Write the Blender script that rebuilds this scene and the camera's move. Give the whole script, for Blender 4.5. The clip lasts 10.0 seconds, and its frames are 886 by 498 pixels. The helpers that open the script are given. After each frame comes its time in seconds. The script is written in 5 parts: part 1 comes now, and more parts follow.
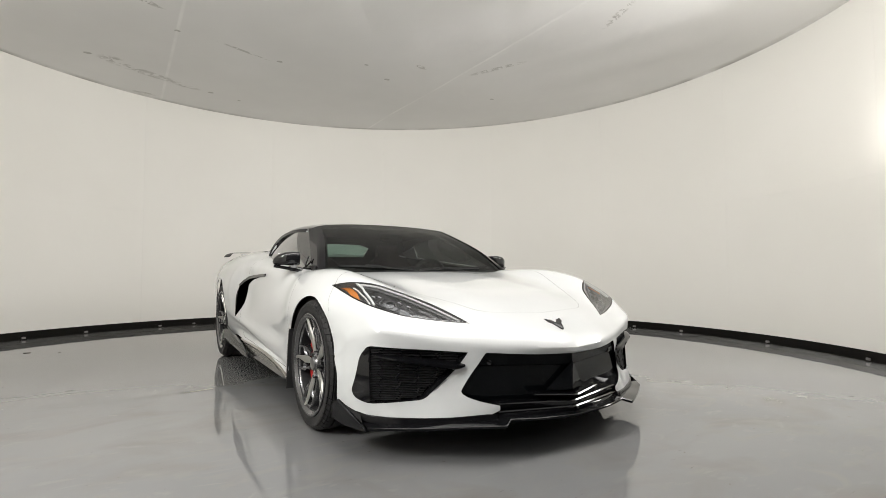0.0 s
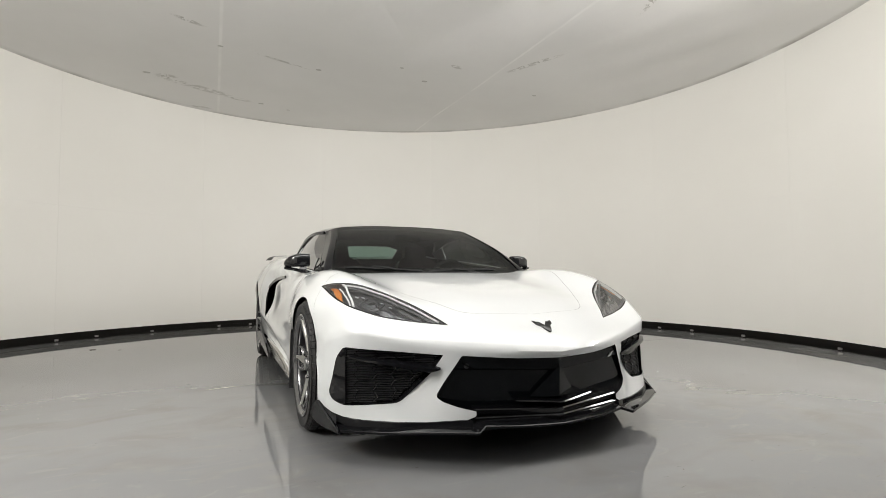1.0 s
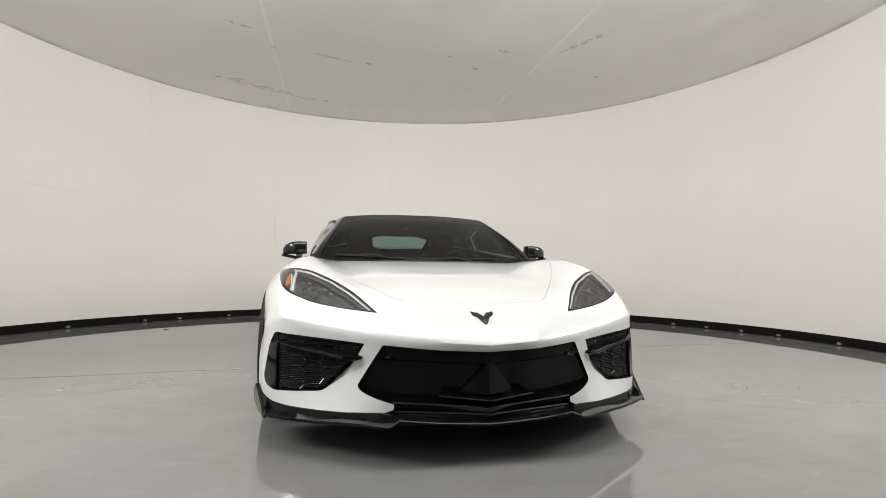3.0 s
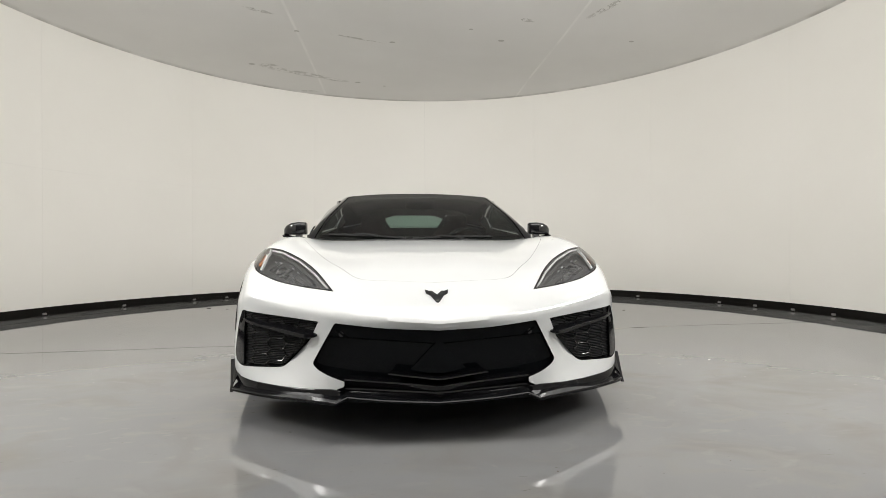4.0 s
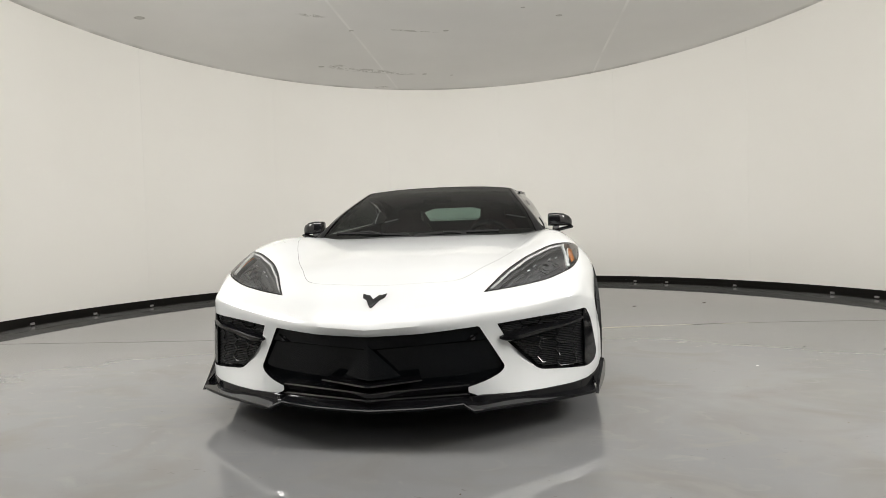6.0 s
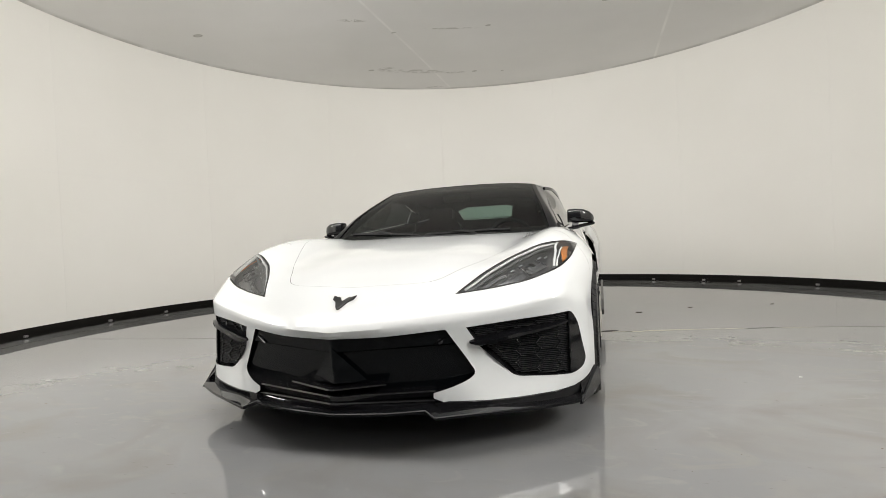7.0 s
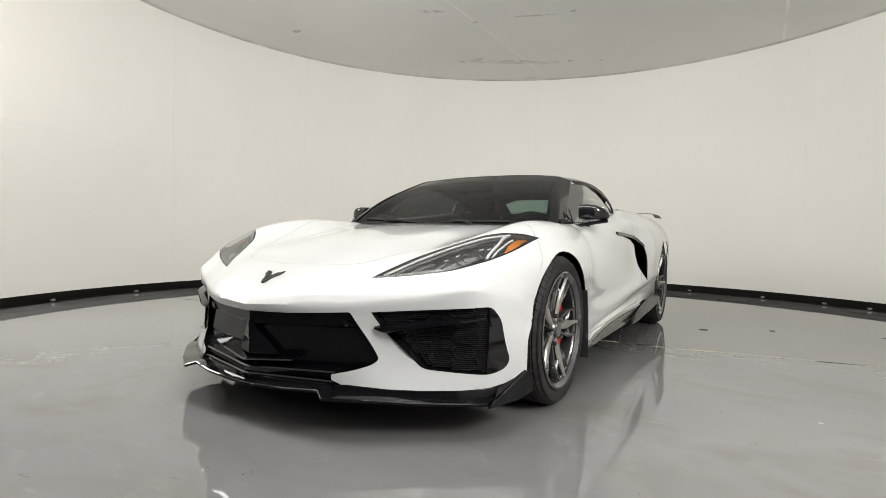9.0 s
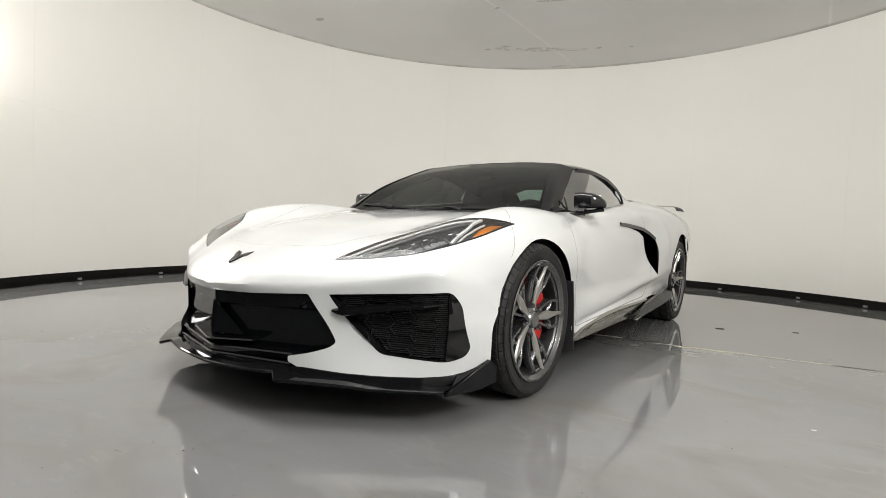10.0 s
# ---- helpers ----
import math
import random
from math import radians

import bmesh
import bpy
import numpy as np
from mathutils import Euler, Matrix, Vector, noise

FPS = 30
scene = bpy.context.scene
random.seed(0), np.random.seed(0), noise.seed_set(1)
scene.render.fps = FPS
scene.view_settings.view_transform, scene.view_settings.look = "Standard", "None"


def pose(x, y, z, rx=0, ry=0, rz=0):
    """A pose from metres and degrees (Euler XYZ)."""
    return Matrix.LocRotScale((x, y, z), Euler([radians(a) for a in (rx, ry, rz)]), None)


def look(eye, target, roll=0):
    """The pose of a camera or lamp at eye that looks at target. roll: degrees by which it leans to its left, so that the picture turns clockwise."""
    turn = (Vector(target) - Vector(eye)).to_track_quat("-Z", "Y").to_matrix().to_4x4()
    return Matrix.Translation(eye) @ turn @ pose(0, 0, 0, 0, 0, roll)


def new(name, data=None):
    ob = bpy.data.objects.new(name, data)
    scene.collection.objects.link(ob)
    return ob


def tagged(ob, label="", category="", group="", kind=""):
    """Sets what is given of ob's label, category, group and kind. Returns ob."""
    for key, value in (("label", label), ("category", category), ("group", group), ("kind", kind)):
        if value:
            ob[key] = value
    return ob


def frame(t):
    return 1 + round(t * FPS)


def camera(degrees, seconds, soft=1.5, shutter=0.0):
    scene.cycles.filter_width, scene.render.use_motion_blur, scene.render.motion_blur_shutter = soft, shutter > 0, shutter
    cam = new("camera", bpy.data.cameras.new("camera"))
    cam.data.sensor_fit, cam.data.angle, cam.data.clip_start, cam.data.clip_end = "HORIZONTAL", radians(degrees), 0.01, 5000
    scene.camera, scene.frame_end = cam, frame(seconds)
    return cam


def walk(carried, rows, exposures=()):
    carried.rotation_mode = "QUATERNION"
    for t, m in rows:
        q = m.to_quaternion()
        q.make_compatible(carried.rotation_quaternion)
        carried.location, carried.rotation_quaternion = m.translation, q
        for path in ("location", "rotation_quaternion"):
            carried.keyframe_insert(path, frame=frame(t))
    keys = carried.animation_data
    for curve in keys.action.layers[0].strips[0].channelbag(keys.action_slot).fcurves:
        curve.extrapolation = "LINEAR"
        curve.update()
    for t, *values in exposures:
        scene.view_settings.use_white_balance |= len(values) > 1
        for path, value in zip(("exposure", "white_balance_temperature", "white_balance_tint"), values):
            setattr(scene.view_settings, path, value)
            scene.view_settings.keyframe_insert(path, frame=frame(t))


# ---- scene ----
cam = camera(81.1, 10.0, soft=0.8)
PATH = [
    (0, (-1.769, -2.631, 0.795), (-0.715, -0.934, 0.886), 0.0),
    (0.5, (-1.575, -2.706, 0.789), (-0.642, -0.940, 0.890), -0.37),
    (1, (-1.367, -2.763, 0.783), (-0.556, -0.937, 0.884), -0.34),
    (1.5, (-1.190, -2.842, 0.783), (-0.463, -0.981, 0.887), 0.1),
    (2, (-1.005, -2.863, 0.774), (-0.369, -0.970, 0.882), 0.2),
    (2.5, (-0.821, -2.854, 0.755), (-0.298, -0.927, 0.862), 0.56),
    (4, (-0.162, -2.898, 0.74), (0.016, -0.906, 0.741), -0.2),
    (4.5, (0.049, -2.879, 0.749), (0.08, -0.879, 0.718), -0.4),
    (5, (0.242, -2.854, 0.769), (0.203, -0.855, 0.728), -0.3),
    (5.5, (0.39, -2.81, 0.792), (0.269, -0.814, 0.749), -0.7),
    (6.8, (0.879, -2.668, 0.782), (0.345, -0.741, 0.742), -2.9),
    (7, (0.964, -2.615, 0.779), (0.387, -0.701, 0.741), -2.7),
    (7.5, (1.16, -2.527, 0.775), (0.438, -0.662, 0.745), -2.4),
    (8, (1.357, -2.432, 0.756), (0.488, -0.631, 0.734), -1.9),
    (8.5, (1.532, -2.333, 0.75), (0.559, -0.586, 0.723), -0.0),
    (9, (1.668, -2.224, 0.728), (0.629, -0.516, 0.68), 1.3),
    (9.5, (1.782, -2.124, 0.722), (0.67, -0.464, 0.651), 1.9),
    (10, (1.872, -2.019, 0.702), (0.708, -0.395, 0.621), 2.5),
]
EXPOSURES = [(0.0, -0.63), (2.5, -0.58), (10.0, -0.58)]
walk(cam, [(t, look(eye, target, roll)) for t, eye, target, roll in PATH], EXPOSURES)

# ---- light ----
world = bpy.data.worlds.new("world")
scene.world = world
world.use_nodes = True
world.node_tree.nodes["Background"].inputs["Color"].default_value = (0.9, 0.92, 1.0, 1)
world.node_tree.nodes["Background"].inputs["Strength"].default_value = 0.02


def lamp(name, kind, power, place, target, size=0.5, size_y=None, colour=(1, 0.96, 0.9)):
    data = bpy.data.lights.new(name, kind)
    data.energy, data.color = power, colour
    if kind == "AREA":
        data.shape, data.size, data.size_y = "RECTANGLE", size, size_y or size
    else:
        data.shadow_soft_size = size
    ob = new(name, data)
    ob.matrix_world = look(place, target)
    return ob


# two studio lamps beside the curved wall, each a bright panel and a point lamp for the spill on the wall behind it;
# two unseen area lamps under the ceiling and one out front are fills, added to brighten wall, car and floor
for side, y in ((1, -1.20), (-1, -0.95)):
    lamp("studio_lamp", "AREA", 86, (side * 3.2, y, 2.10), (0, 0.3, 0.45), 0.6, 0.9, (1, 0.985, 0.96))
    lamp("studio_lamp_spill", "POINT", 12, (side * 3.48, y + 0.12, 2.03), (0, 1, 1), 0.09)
lamp("back_wall_fill", "AREA", 222, (0.0, -1.5, 3.05), (0.0, 6.0, 4.4), 5.5, 0.4, (1, 0.985, 0.955))
lamp("overhead_fill", "AREA", 44, (0.0, -0.85, 3.18), (0.0, -0.35, 0.0), 4.4, 0.6, (1, 0.985, 0.955))
lamp("front_fill", "AREA", 37, (0.0, -4.3, 3.3), (0, -0.9, 0.1), 7.0, 2.6, (1, 0.985, 0.955))

# ---- materials ----


def material(name, colour, rough=0.5, metal=0.0, spec=0.5, coat=0.0, coat_rough=0.03):
    m = bpy.data.materials.new(name)
    m.use_nodes = True
    b = m.node_tree.nodes["Principled BSDF"]
    b.inputs["Base Color"].default_value = (*colour, 1)
    b.inputs["Roughness"].default_value = rough
    b.inputs["Metallic"].default_value = metal
    b.inputs["Specular IOR Level"].default_value = spec
    b.inputs["Coat Weight"].default_value = coat
    b.inputs["Coat Roughness"].default_value = coat_rough
    return m


def node(m, kind, **inputs):
    n = m.node_tree.nodes.new(kind)
    for key, value in inputs.items():
        n.inputs[key.replace("_", " ")].default_value = value
    return n


def coords(m, scale=(1, 1, 1)):
    """Object coordinates, in metres, times a scale."""
    c = m.node_tree.nodes.new("ShaderNodeTexCoord")
    mp = m.node_tree.nodes.new("ShaderNodeMapping")
    mp.inputs["Scale"].default_value = scale
    m.node_tree.links.new(c.outputs["Object"], mp.inputs["Vector"])
    return mp.outputs["Vector"]


def noise_fac(m, scale, detail=4.0, low=0.35, high=0.65, stretch=(1, 1, 1), distort=0.0):
    n = node(m, "ShaderNodeTexNoise", Scale=scale, Detail=detail, Distortion=distort)
    m.node_tree.links.new(coords(m, stretch), n.inputs["Vector"])
    r = m.node_tree.nodes.new("ShaderNodeMapRange")
    r.inputs["From Min"].default_value, r.inputs["From Max"].default_value = low, high
    m.node_tree.links.new(n.outputs["Fac"], r.inputs["Value"])
    return r.outputs["Result"]


def blend(m, fac, a, b):
    """A colour between a and b; either may be a socket."""
    x = m.node_tree.nodes.new("ShaderNodeMix")
    x.data_type = "RGBA"
    m.node_tree.links.new(fac, x.inputs[0])
    for k, v in ((6, a), (7, b)):
        if isinstance(v, tuple):
            x.inputs[k].default_value = (*v, 1)
        else:
            m.node_tree.links.new(v, x.inputs[k])
    return x.outputs[2]


def value_between(m, fac, a, b):
    r = m.node_tree.nodes.new("ShaderNodeMapRange")
    r.inputs["To Min"].default_value, r.inputs["To Max"].default_value = a, b
    m.node_tree.links.new(fac, r.inputs["Value"])
    return r.outputs["Result"]


def feed(m, key, socket):
    m.node_tree.links.new(socket, m.node_tree.nodes["Principled BSDF"].inputs[key])


def bump(m, height, strength=0.2, distance=0.01):
    b = node(m, "ShaderNodeBump", Strength=strength, Distance=distance)
    m.node_tree.links.new(height, b.inputs["Height"])
    feed(m, "Normal", b.outputs["Normal"])


def thin_glass(name, tint, gloss=0.02, least=0.04, power=5.0):
    """A pane seen through with a tint, with a mirror that grows from least towards grazing angles."""
    m = bpy.data.materials.new(name)
    m.use_nodes = True
    t = m.node_tree
    t.nodes.clear()
    out, mix = t.nodes.new("ShaderNodeOutputMaterial"), t.nodes.new("ShaderNodeMixShader")
    clear, mirror, edge = t.nodes.new("ShaderNodeBsdfTransparent"), t.nodes.new("ShaderNodeBsdfGlossy"), t.nodes.new("ShaderNodeLayerWeight")
    clear.inputs["Color"].default_value = (*tint, 1)
    mirror.inputs["Roughness"].default_value = gloss
    edge.inputs["Blend"].default_value = 0.5
    steep, span = t.nodes.new("ShaderNodeMath"), t.nodes.new("ShaderNodeMapRange")
    steep.operation, steep.inputs[1].default_value = "POWER", power
    span.inputs["To Min"].default_value = least
    t.links.new(edge.outputs["Facing"], steep.inputs[0])
    t.links.new(steep.outputs[0], span.inputs["Value"])
    t.links.new(span.outputs["Result"], mix.inputs[0])
    t.links.new(clear.outputs[0], mix.inputs[1])
    t.links.new(mirror.outputs[0], mix.inputs[2])
    t.links.new(mix.outputs[0], out.inputs["Surface"])
    return m


PAINT = material("white_paint", (0.64, 0.654, 0.655), 0.34, spec=0.45, coat=1.0, coat_rough=0.02)
feed(PAINT, "Base Color", blend(PAINT, noise_fac(PAINT, 3.0), (0.634, 0.648, 0.648), (0.648, 0.662, 0.663)))
bump(PAINT, noise_fac(PAINT, 420, 2.0), 0.012, 0.001)
GLOSS = material("gloss_black", (0.007, 0.007, 0.008), 0.05, spec=0.6)
feed(GLOSS, "Roughness", value_between(GLOSS, noise_fac(GLOSS, 14), 0.035, 0.075))
AERO = material("gloss_black_aero", (0.006, 0.006, 0.007), 0.07, spec=0.32)
SKIRT = material("grey_metallic_skirt", (0.40, 0.385, 0.36), 0.16, 1.0)
feed(SKIRT, "Roughness", value_between(SKIRT, noise_fac(SKIRT, 5), 0.13, 0.22))
SPLITTER = material("satin_black_splitter", (0.007, 0.007, 0.008), 0.05, spec=0.16)
feed(SPLITTER, "Roughness", value_between(SPLITTER, noise_fac(SPLITTER, 6), 0.035, 0.065))
feed(AERO, "Roughness", value_between(AERO, noise_fac(AERO, 6), 0.05, 0.10))
PLASTIC = material("matte_black_plastic", (0.017, 0.017, 0.018), 0.6)
bump(PLASTIC, noise_fac(PLASTIC, 700, 2), 0.15, 0.0006)
DARK = material("liner_black", (0.006, 0.006, 0.006), 0.85)
RUBBER = material("tyre_rubber", (0.015, 0.015, 0.016), 0.6, spec=0.35)
feed(RUBBER, "Base Color", blend(RUBBER, noise_fac(RUBBER, 11), (0.011, 0.011, 0.012), (0.021, 0.020, 0.019)))
bump(RUBBER, noise_fac(RUBBER, 160, 3), 0.25, 0.001)
GUNMETAL = material("dark_wheel_paint", (0.17, 0.17, 0.175), 0.22, 0.9, coat=0.4)
BARREL = material("dark_wheel_barrel", (0.008, 0.008, 0.009), 0.55, 0.0, spec=0.25)
MACHINED = material("machined_aluminium", (0.62, 0.61, 0.58), 0.32, 1.0)
feed(MACHINED, "Roughness", value_between(MACHINED, noise_fac(MACHINED, 9, 2), 0.33, 0.40))
STEEL = material("brake_steel", (0.32, 0.32, 0.32), 0.35, 1.0)
CALIPER = material("red_caliper_paint", (0.55, 0.012, 0.010), 0.3, coat=0.5)
CHROME = material("chrome", (0.75, 0.75, 0.75), 0.08, 1.0)
SILVER = material("silver_reflector", (0.42, 0.43, 0.44), 0.28, 0.9)
LIGHTBAR = material("white_light_guide", (0.80, 0.80, 0.78), 0.25, coat=0.3)
AMBER = material("amber_reflector", (0.68, 0.20, 0.008), 0.25, coat=0.6)
LAMPGREY = material("lamp_bezel_grey", (0.050, 0.050, 0.052), 0.30)
PROJECTOR = material("projector_glass", (0.05, 0.052, 0.056), 0.08, 0.3, coat=0.6)
CABIN = material("cabin_black_leather", (0.010, 0.009, 0.009), 0.6)
bump(CABIN, noise_fac(CABIN, 300, 3), 0.2, 0.001)
SUEDE = material("cabin_dark_red_leather", (0.045, 0.010, 0.008), 0.55)
SCREEN_GLASS = thin_glass("tinted_windscreen", (0.26, 0.285, 0.275), 0.012, 0.04, 5.0)
SIDE_GLASS = thin_glass("tinted_side_glass", (0.22, 0.235, 0.225), 0.015, 0.36, 2.0)
REAR_GLASS = thin_glass("green_tinted_rear_glass", (0.70, 0.98, 0.86), 0.02, 0.03, 5.0)
LENS = thin_glass("headlamp_lens", (0.84, 0.85, 0.86), 0.012, 0.06, 3.2)
GRILLE_PANEL = material("smoked_grille_panel", (0.004, 0.005, 0.006), 0.05, spec=0.2)

WALL = material("booth_wall_paint", (0.78, 0.765, 0.725), 0.42, spec=0.35)
feed(WALL, "Base Color", blend(WALL, noise_fac(WALL, 0.7, 3.0, 0.3, 0.7), (0.846, 0.828, 0.778), (0.870, 0.853, 0.806)))
bump(WALL, noise_fac(WALL, 2.2, 3.0), 0.05, 0.02)
CEILING = material("ceiling_fabric", (0.62, 0.61, 0.595), 0.55, spec=0.3)
FLOOR = material("grey_epoxy_floor", (0.21, 0.215, 0.225), 0.05, spec=0.6)
mott = blend(FLOOR, noise_fac(FLOOR, 0.9, 5.0, 0.35, 0.65, distort=0.6), (0.187, 0.190, 0.192), (0.212, 0.213, 0.213))
cloud = noise_fac(FLOOR, 1.5, 10.0, 0.50, 0.74, (1, 1.5, 1), 0.9)
mott = blend(FLOOR, cloud, mott, (0.178, 0.173, 0.160))
smudge = noise_fac(FLOOR, 3.1, 9.0, 0.55, 0.76, (1, 1.7, 1), 1.4)
mott = blend(FLOOR, smudge, mott, (0.208, 0.205, 0.195))
streak = noise_fac(FLOOR, 4.0, 10.0, 0.61, 0.80, (1, 2.2, 1), 1.6)
mott = blend(FLOOR, streak, mott, (0.228, 0.226, 0.219))
scratch = noise_fac(FLOOR, 16.0, 6.0, 0.69, 0.75, (1, 4.0, 1), 1.0)
feed(FLOOR, "Base Color", blend(FLOOR, scratch, mott, (0.150, 0.146, 0.134)))
feed(FLOOR, "Roughness", value_between(FLOOR, noise_fac(FLOOR, 2.3, 6.0, 0.3, 0.72, distort=0.5), 0.006, 0.028))
bump(FLOOR, noise_fac(FLOOR, 5.0, 6.0), 0.014, 0.01)
JOINT = material("floor_joint_filler", (0.05, 0.045, 0.036), 0.6)
FLAKE = material("flaked_coating", (0.50, 0.47, 0.38), 0.5)
CHIP = material("brown_chip", (0.06, 0.035, 0.02), 0.7)
PALE = material("white_flake", (0.75, 0.74, 0.72), 0.6)
CLIP = material("grey_clip", (0.22, 0.21, 0.20), 0.5)
BASE = material("black_base_track", (0.008, 0.007, 0.006), 0.6, spec=0.15)
HALL = material("hall_wall", (0.25, 0.25, 0.25), 0.7)

# ---- building blocks ----


def part(name, bm, mat, parent=None, label="", smooth=True, crease=38):
    """Links a bmesh as one mesh object under its thing or part."""
    me = bpy.data.meshes.new(name)
    bm.normal_update()
    bm.to_mesh(me)
    bm.free()
    return part_mesh(name, me, mat, parent, label, smooth, crease)


def part_mesh(name, me, mat, parent=None, label="", smooth=True, crease=38):
    if mat and not me.materials:
        me.materials.append(mat)
    if smooth:
        me.shade_smooth()
        me.set_sharp_from_angle(angle=radians(crease))
    ob = new(name, me)
    if parent is not None:
        ob.parent = parent
    if label:
        tagged(ob, label)
    return ob


def add_box(bm, size, m=Matrix(), bevel=0.0, segments=2):
    got = bmesh.ops.create_cube(bm, size=1.0, matrix=m @ Matrix.Diagonal((*size, 1)))
    if bevel:
        edges = list({e for v in got["verts"] for e in v.link_edges})
        bmesh.ops.bevel(bm, geom=edges, offset=bevel, segments=segments, profile=0.5, affect="EDGES")
    return bm


def grid_bm(points, closed=False):
    """A quad sheet through rows of points."""
    bm = bmesh.new()
    rows = [[bm.verts.new(p) for p in row] for row in points]
    n = len(rows[0])
    for a, b in zip(rows, rows[1:]):
        for k in range(n if closed else n - 1):
            bm.faces.new((a[k], a[(k + 1) % n], b[(k + 1) % n], b[k]))
    return bm


def thicken(bm, depth):
    """Gives a sheet real thickness, inwards along its normals."""
    bm.normal_update()
    back = {v: bm.verts.new(v.co - v.normal * depth) for v in bm.verts[:]}
    faces, rims = bm.faces[:], [e for e in bm.edges if e.is_boundary]
    for e in rims:
        loop = e.link_loops[0]
        a, b = loop.vert, loop.link_loop_next.vert
        bm.faces.new((b, a, back[a], back[b]))
    for f in faces:
        bm.faces.new([back[v] for v in reversed(f.verts)])
    return bm


def mirrored(bm):
    """A copy on the other side of the centre plane."""
    other = bm.copy()
    for v in other.verts:
        v.co.x = -v.co.x
    bmesh.ops.reverse_faces(other, faces=other.faces[:])
    return other


def joined(a, b):
    """Both meshes in one, welded where they touch."""
    me = bpy.data.meshes.new("joined")
    b.to_mesh(me)
    b.free()
    a.from_mesh(me)
    bpy.data.meshes.remove(me)
    bmesh.ops.remove_doubles(a, verts=[v for v in a.verts if abs(v.co.x) < 0.004], dist=0.0008)
    return a


def spline(knots, values, at):
    """A smooth curve through values at knots, read at the places in at."""
    knots, values, at = np.asarray(knots, float), np.asarray(values, float), np.asarray(at, float)
    h = np.diff(knots)
    d = np.diff(values, axis=0) / h.reshape(-1, *[1] * (values.ndim - 1))
    w = (h[1:] / (h[1:] + h[:-1])).reshape(-1, *[1] * (values.ndim - 1))
    tang = np.concatenate([d[:1], d[:-1] * w + d[1:] * (1 - w), d[-1:]])
    k = np.clip(np.searchsorted(knots, at, side="right") - 1, 0, len(h) - 1)
    shape = (-1, *[1] * (values.ndim - 1))
    hk = h[k].reshape(shape)
    s = ((at - knots[k]) / h[k]).reshape(shape)
    return ((1 + 2 * s) * (1 - s) ** 2 * values[k] + s * (1 - s) ** 2 * hk * tang[k]
            + s * s * (3 - 2 * s) * values[k + 1] + s * s * (s - 1) * hk * tang[k + 1])


def fine(knots, step):
    """Places along knots, each stretch cut into steps of about that length."""
    out = []
    for a, b in zip(knots, knots[1:]):
        n = max(1, math.ceil((b - a) / step))
        out += [a + (b - a) * k / n for k in range(n)]
    return np.array(out + [knots[-1]])


def loft(cage, step_u, step_v):
    """A smooth sheet through a cage of rows of points, and its knots and places in both directions."""
    cage = np.asarray(cage, float)
    along = np.r_[0, np.linalg.norm(np.diff(cage, axis=1), axis=2).mean(0).cumsum()]
    across = np.r_[0, np.linalg.norm(np.diff(cage, axis=0), axis=2).mean(1).cumsum()]
    u, v = fine(along, step_u), fine(across, step_v)
    rows = np.stack([spline(along, row, u) for row in cage])
    return spline(across, rows, v), along, across, u, v


def curve3(points, n):
    """n points on a smooth curve through a few."""
    p = np.asarray(points, float)
    k = np.r_[0, np.linalg.norm(np.diff(p, axis=0), axis=1).cumsum()]
    return [Vector(q) for q in spline(k, p, np.linspace(0, k[-1], n))]


def sweep(path, profile, up=Vector((0, 0, 1)), cap=True, scale=None):
    """A profile of (side, up) offsets carried along a path."""
    rows = []
    for i, p in enumerate(path):
        d = (path[min(i + 1, len(path) - 1)] - path[max(i - 1, 0)]).normalized()
        side = d.cross(up).normalized()
        top = side.cross(d)
        s = scale[i] if scale else 1.0
        rows.append([p + side * a * s + top * b * s for a, b in profile])
    bm = grid_bm(rows, closed=True)
    if cap:
        bm.verts.ensure_lookup_table()
        n = len(profile)
        bm.faces.new([bm.verts[k] for k in range(n)])
        bm.faces.new([bm.verts[len(bm.verts) - 1 - k] for k in range(n)])
    bmesh.ops.recalc_face_normals(bm, faces=bm.faces[:])
    return bm


def revolve(profile, n):
    """A ring from (x, r) points turned round the x axis."""
    rows = [[(x, r * math.cos(a), r * math.sin(a)) for x, r in profile] for a in (2 * math.pi * k / n for k in range(n + 1))]
    bm = grid_bm(rows)
    bmesh.ops.remove_doubles(bm, verts=bm.verts[:], dist=1e-5)
    bmesh.ops.recalc_face_normals(bm, faces=bm.faces[:])
    return bm


def plate(outline, thickness, m=Matrix(), bevel=0.0):
    """A flat plate from an outline in x, y, standing up along z."""
    bm = bmesh.new()
    f = bm.faces.new([bm.verts.new((x, y, 0)) for x, y in outline])
    got = bmesh.ops.extrude_face_region(bm, geom=[f])
    bmesh.ops.translate(bm, verts=[g for g in got["geom"] if isinstance(g, bmesh.types.BMVert)], vec=(0, 0, thickness))
    bmesh.ops.recalc_face_normals(bm, faces=bm.faces[:])
    if bevel:
        bmesh.ops.bevel(bm, geom=bm.edges[:], offset=bevel, segments=2, profile=0.5, affect="EDGES")
    bmesh.ops.transform(bm, matrix=m, verts=bm.verts[:])
    return bm

# ---- the booth ----
CX, CY, RADIUS, HEIGHT = 0.05, 1.65, 4.5, 3.325


def on_ring(angle, z, r=RADIUS):
    a = radians(angle)
    return (CX + r * math.cos(a), CY + r * math.sin(a), z)


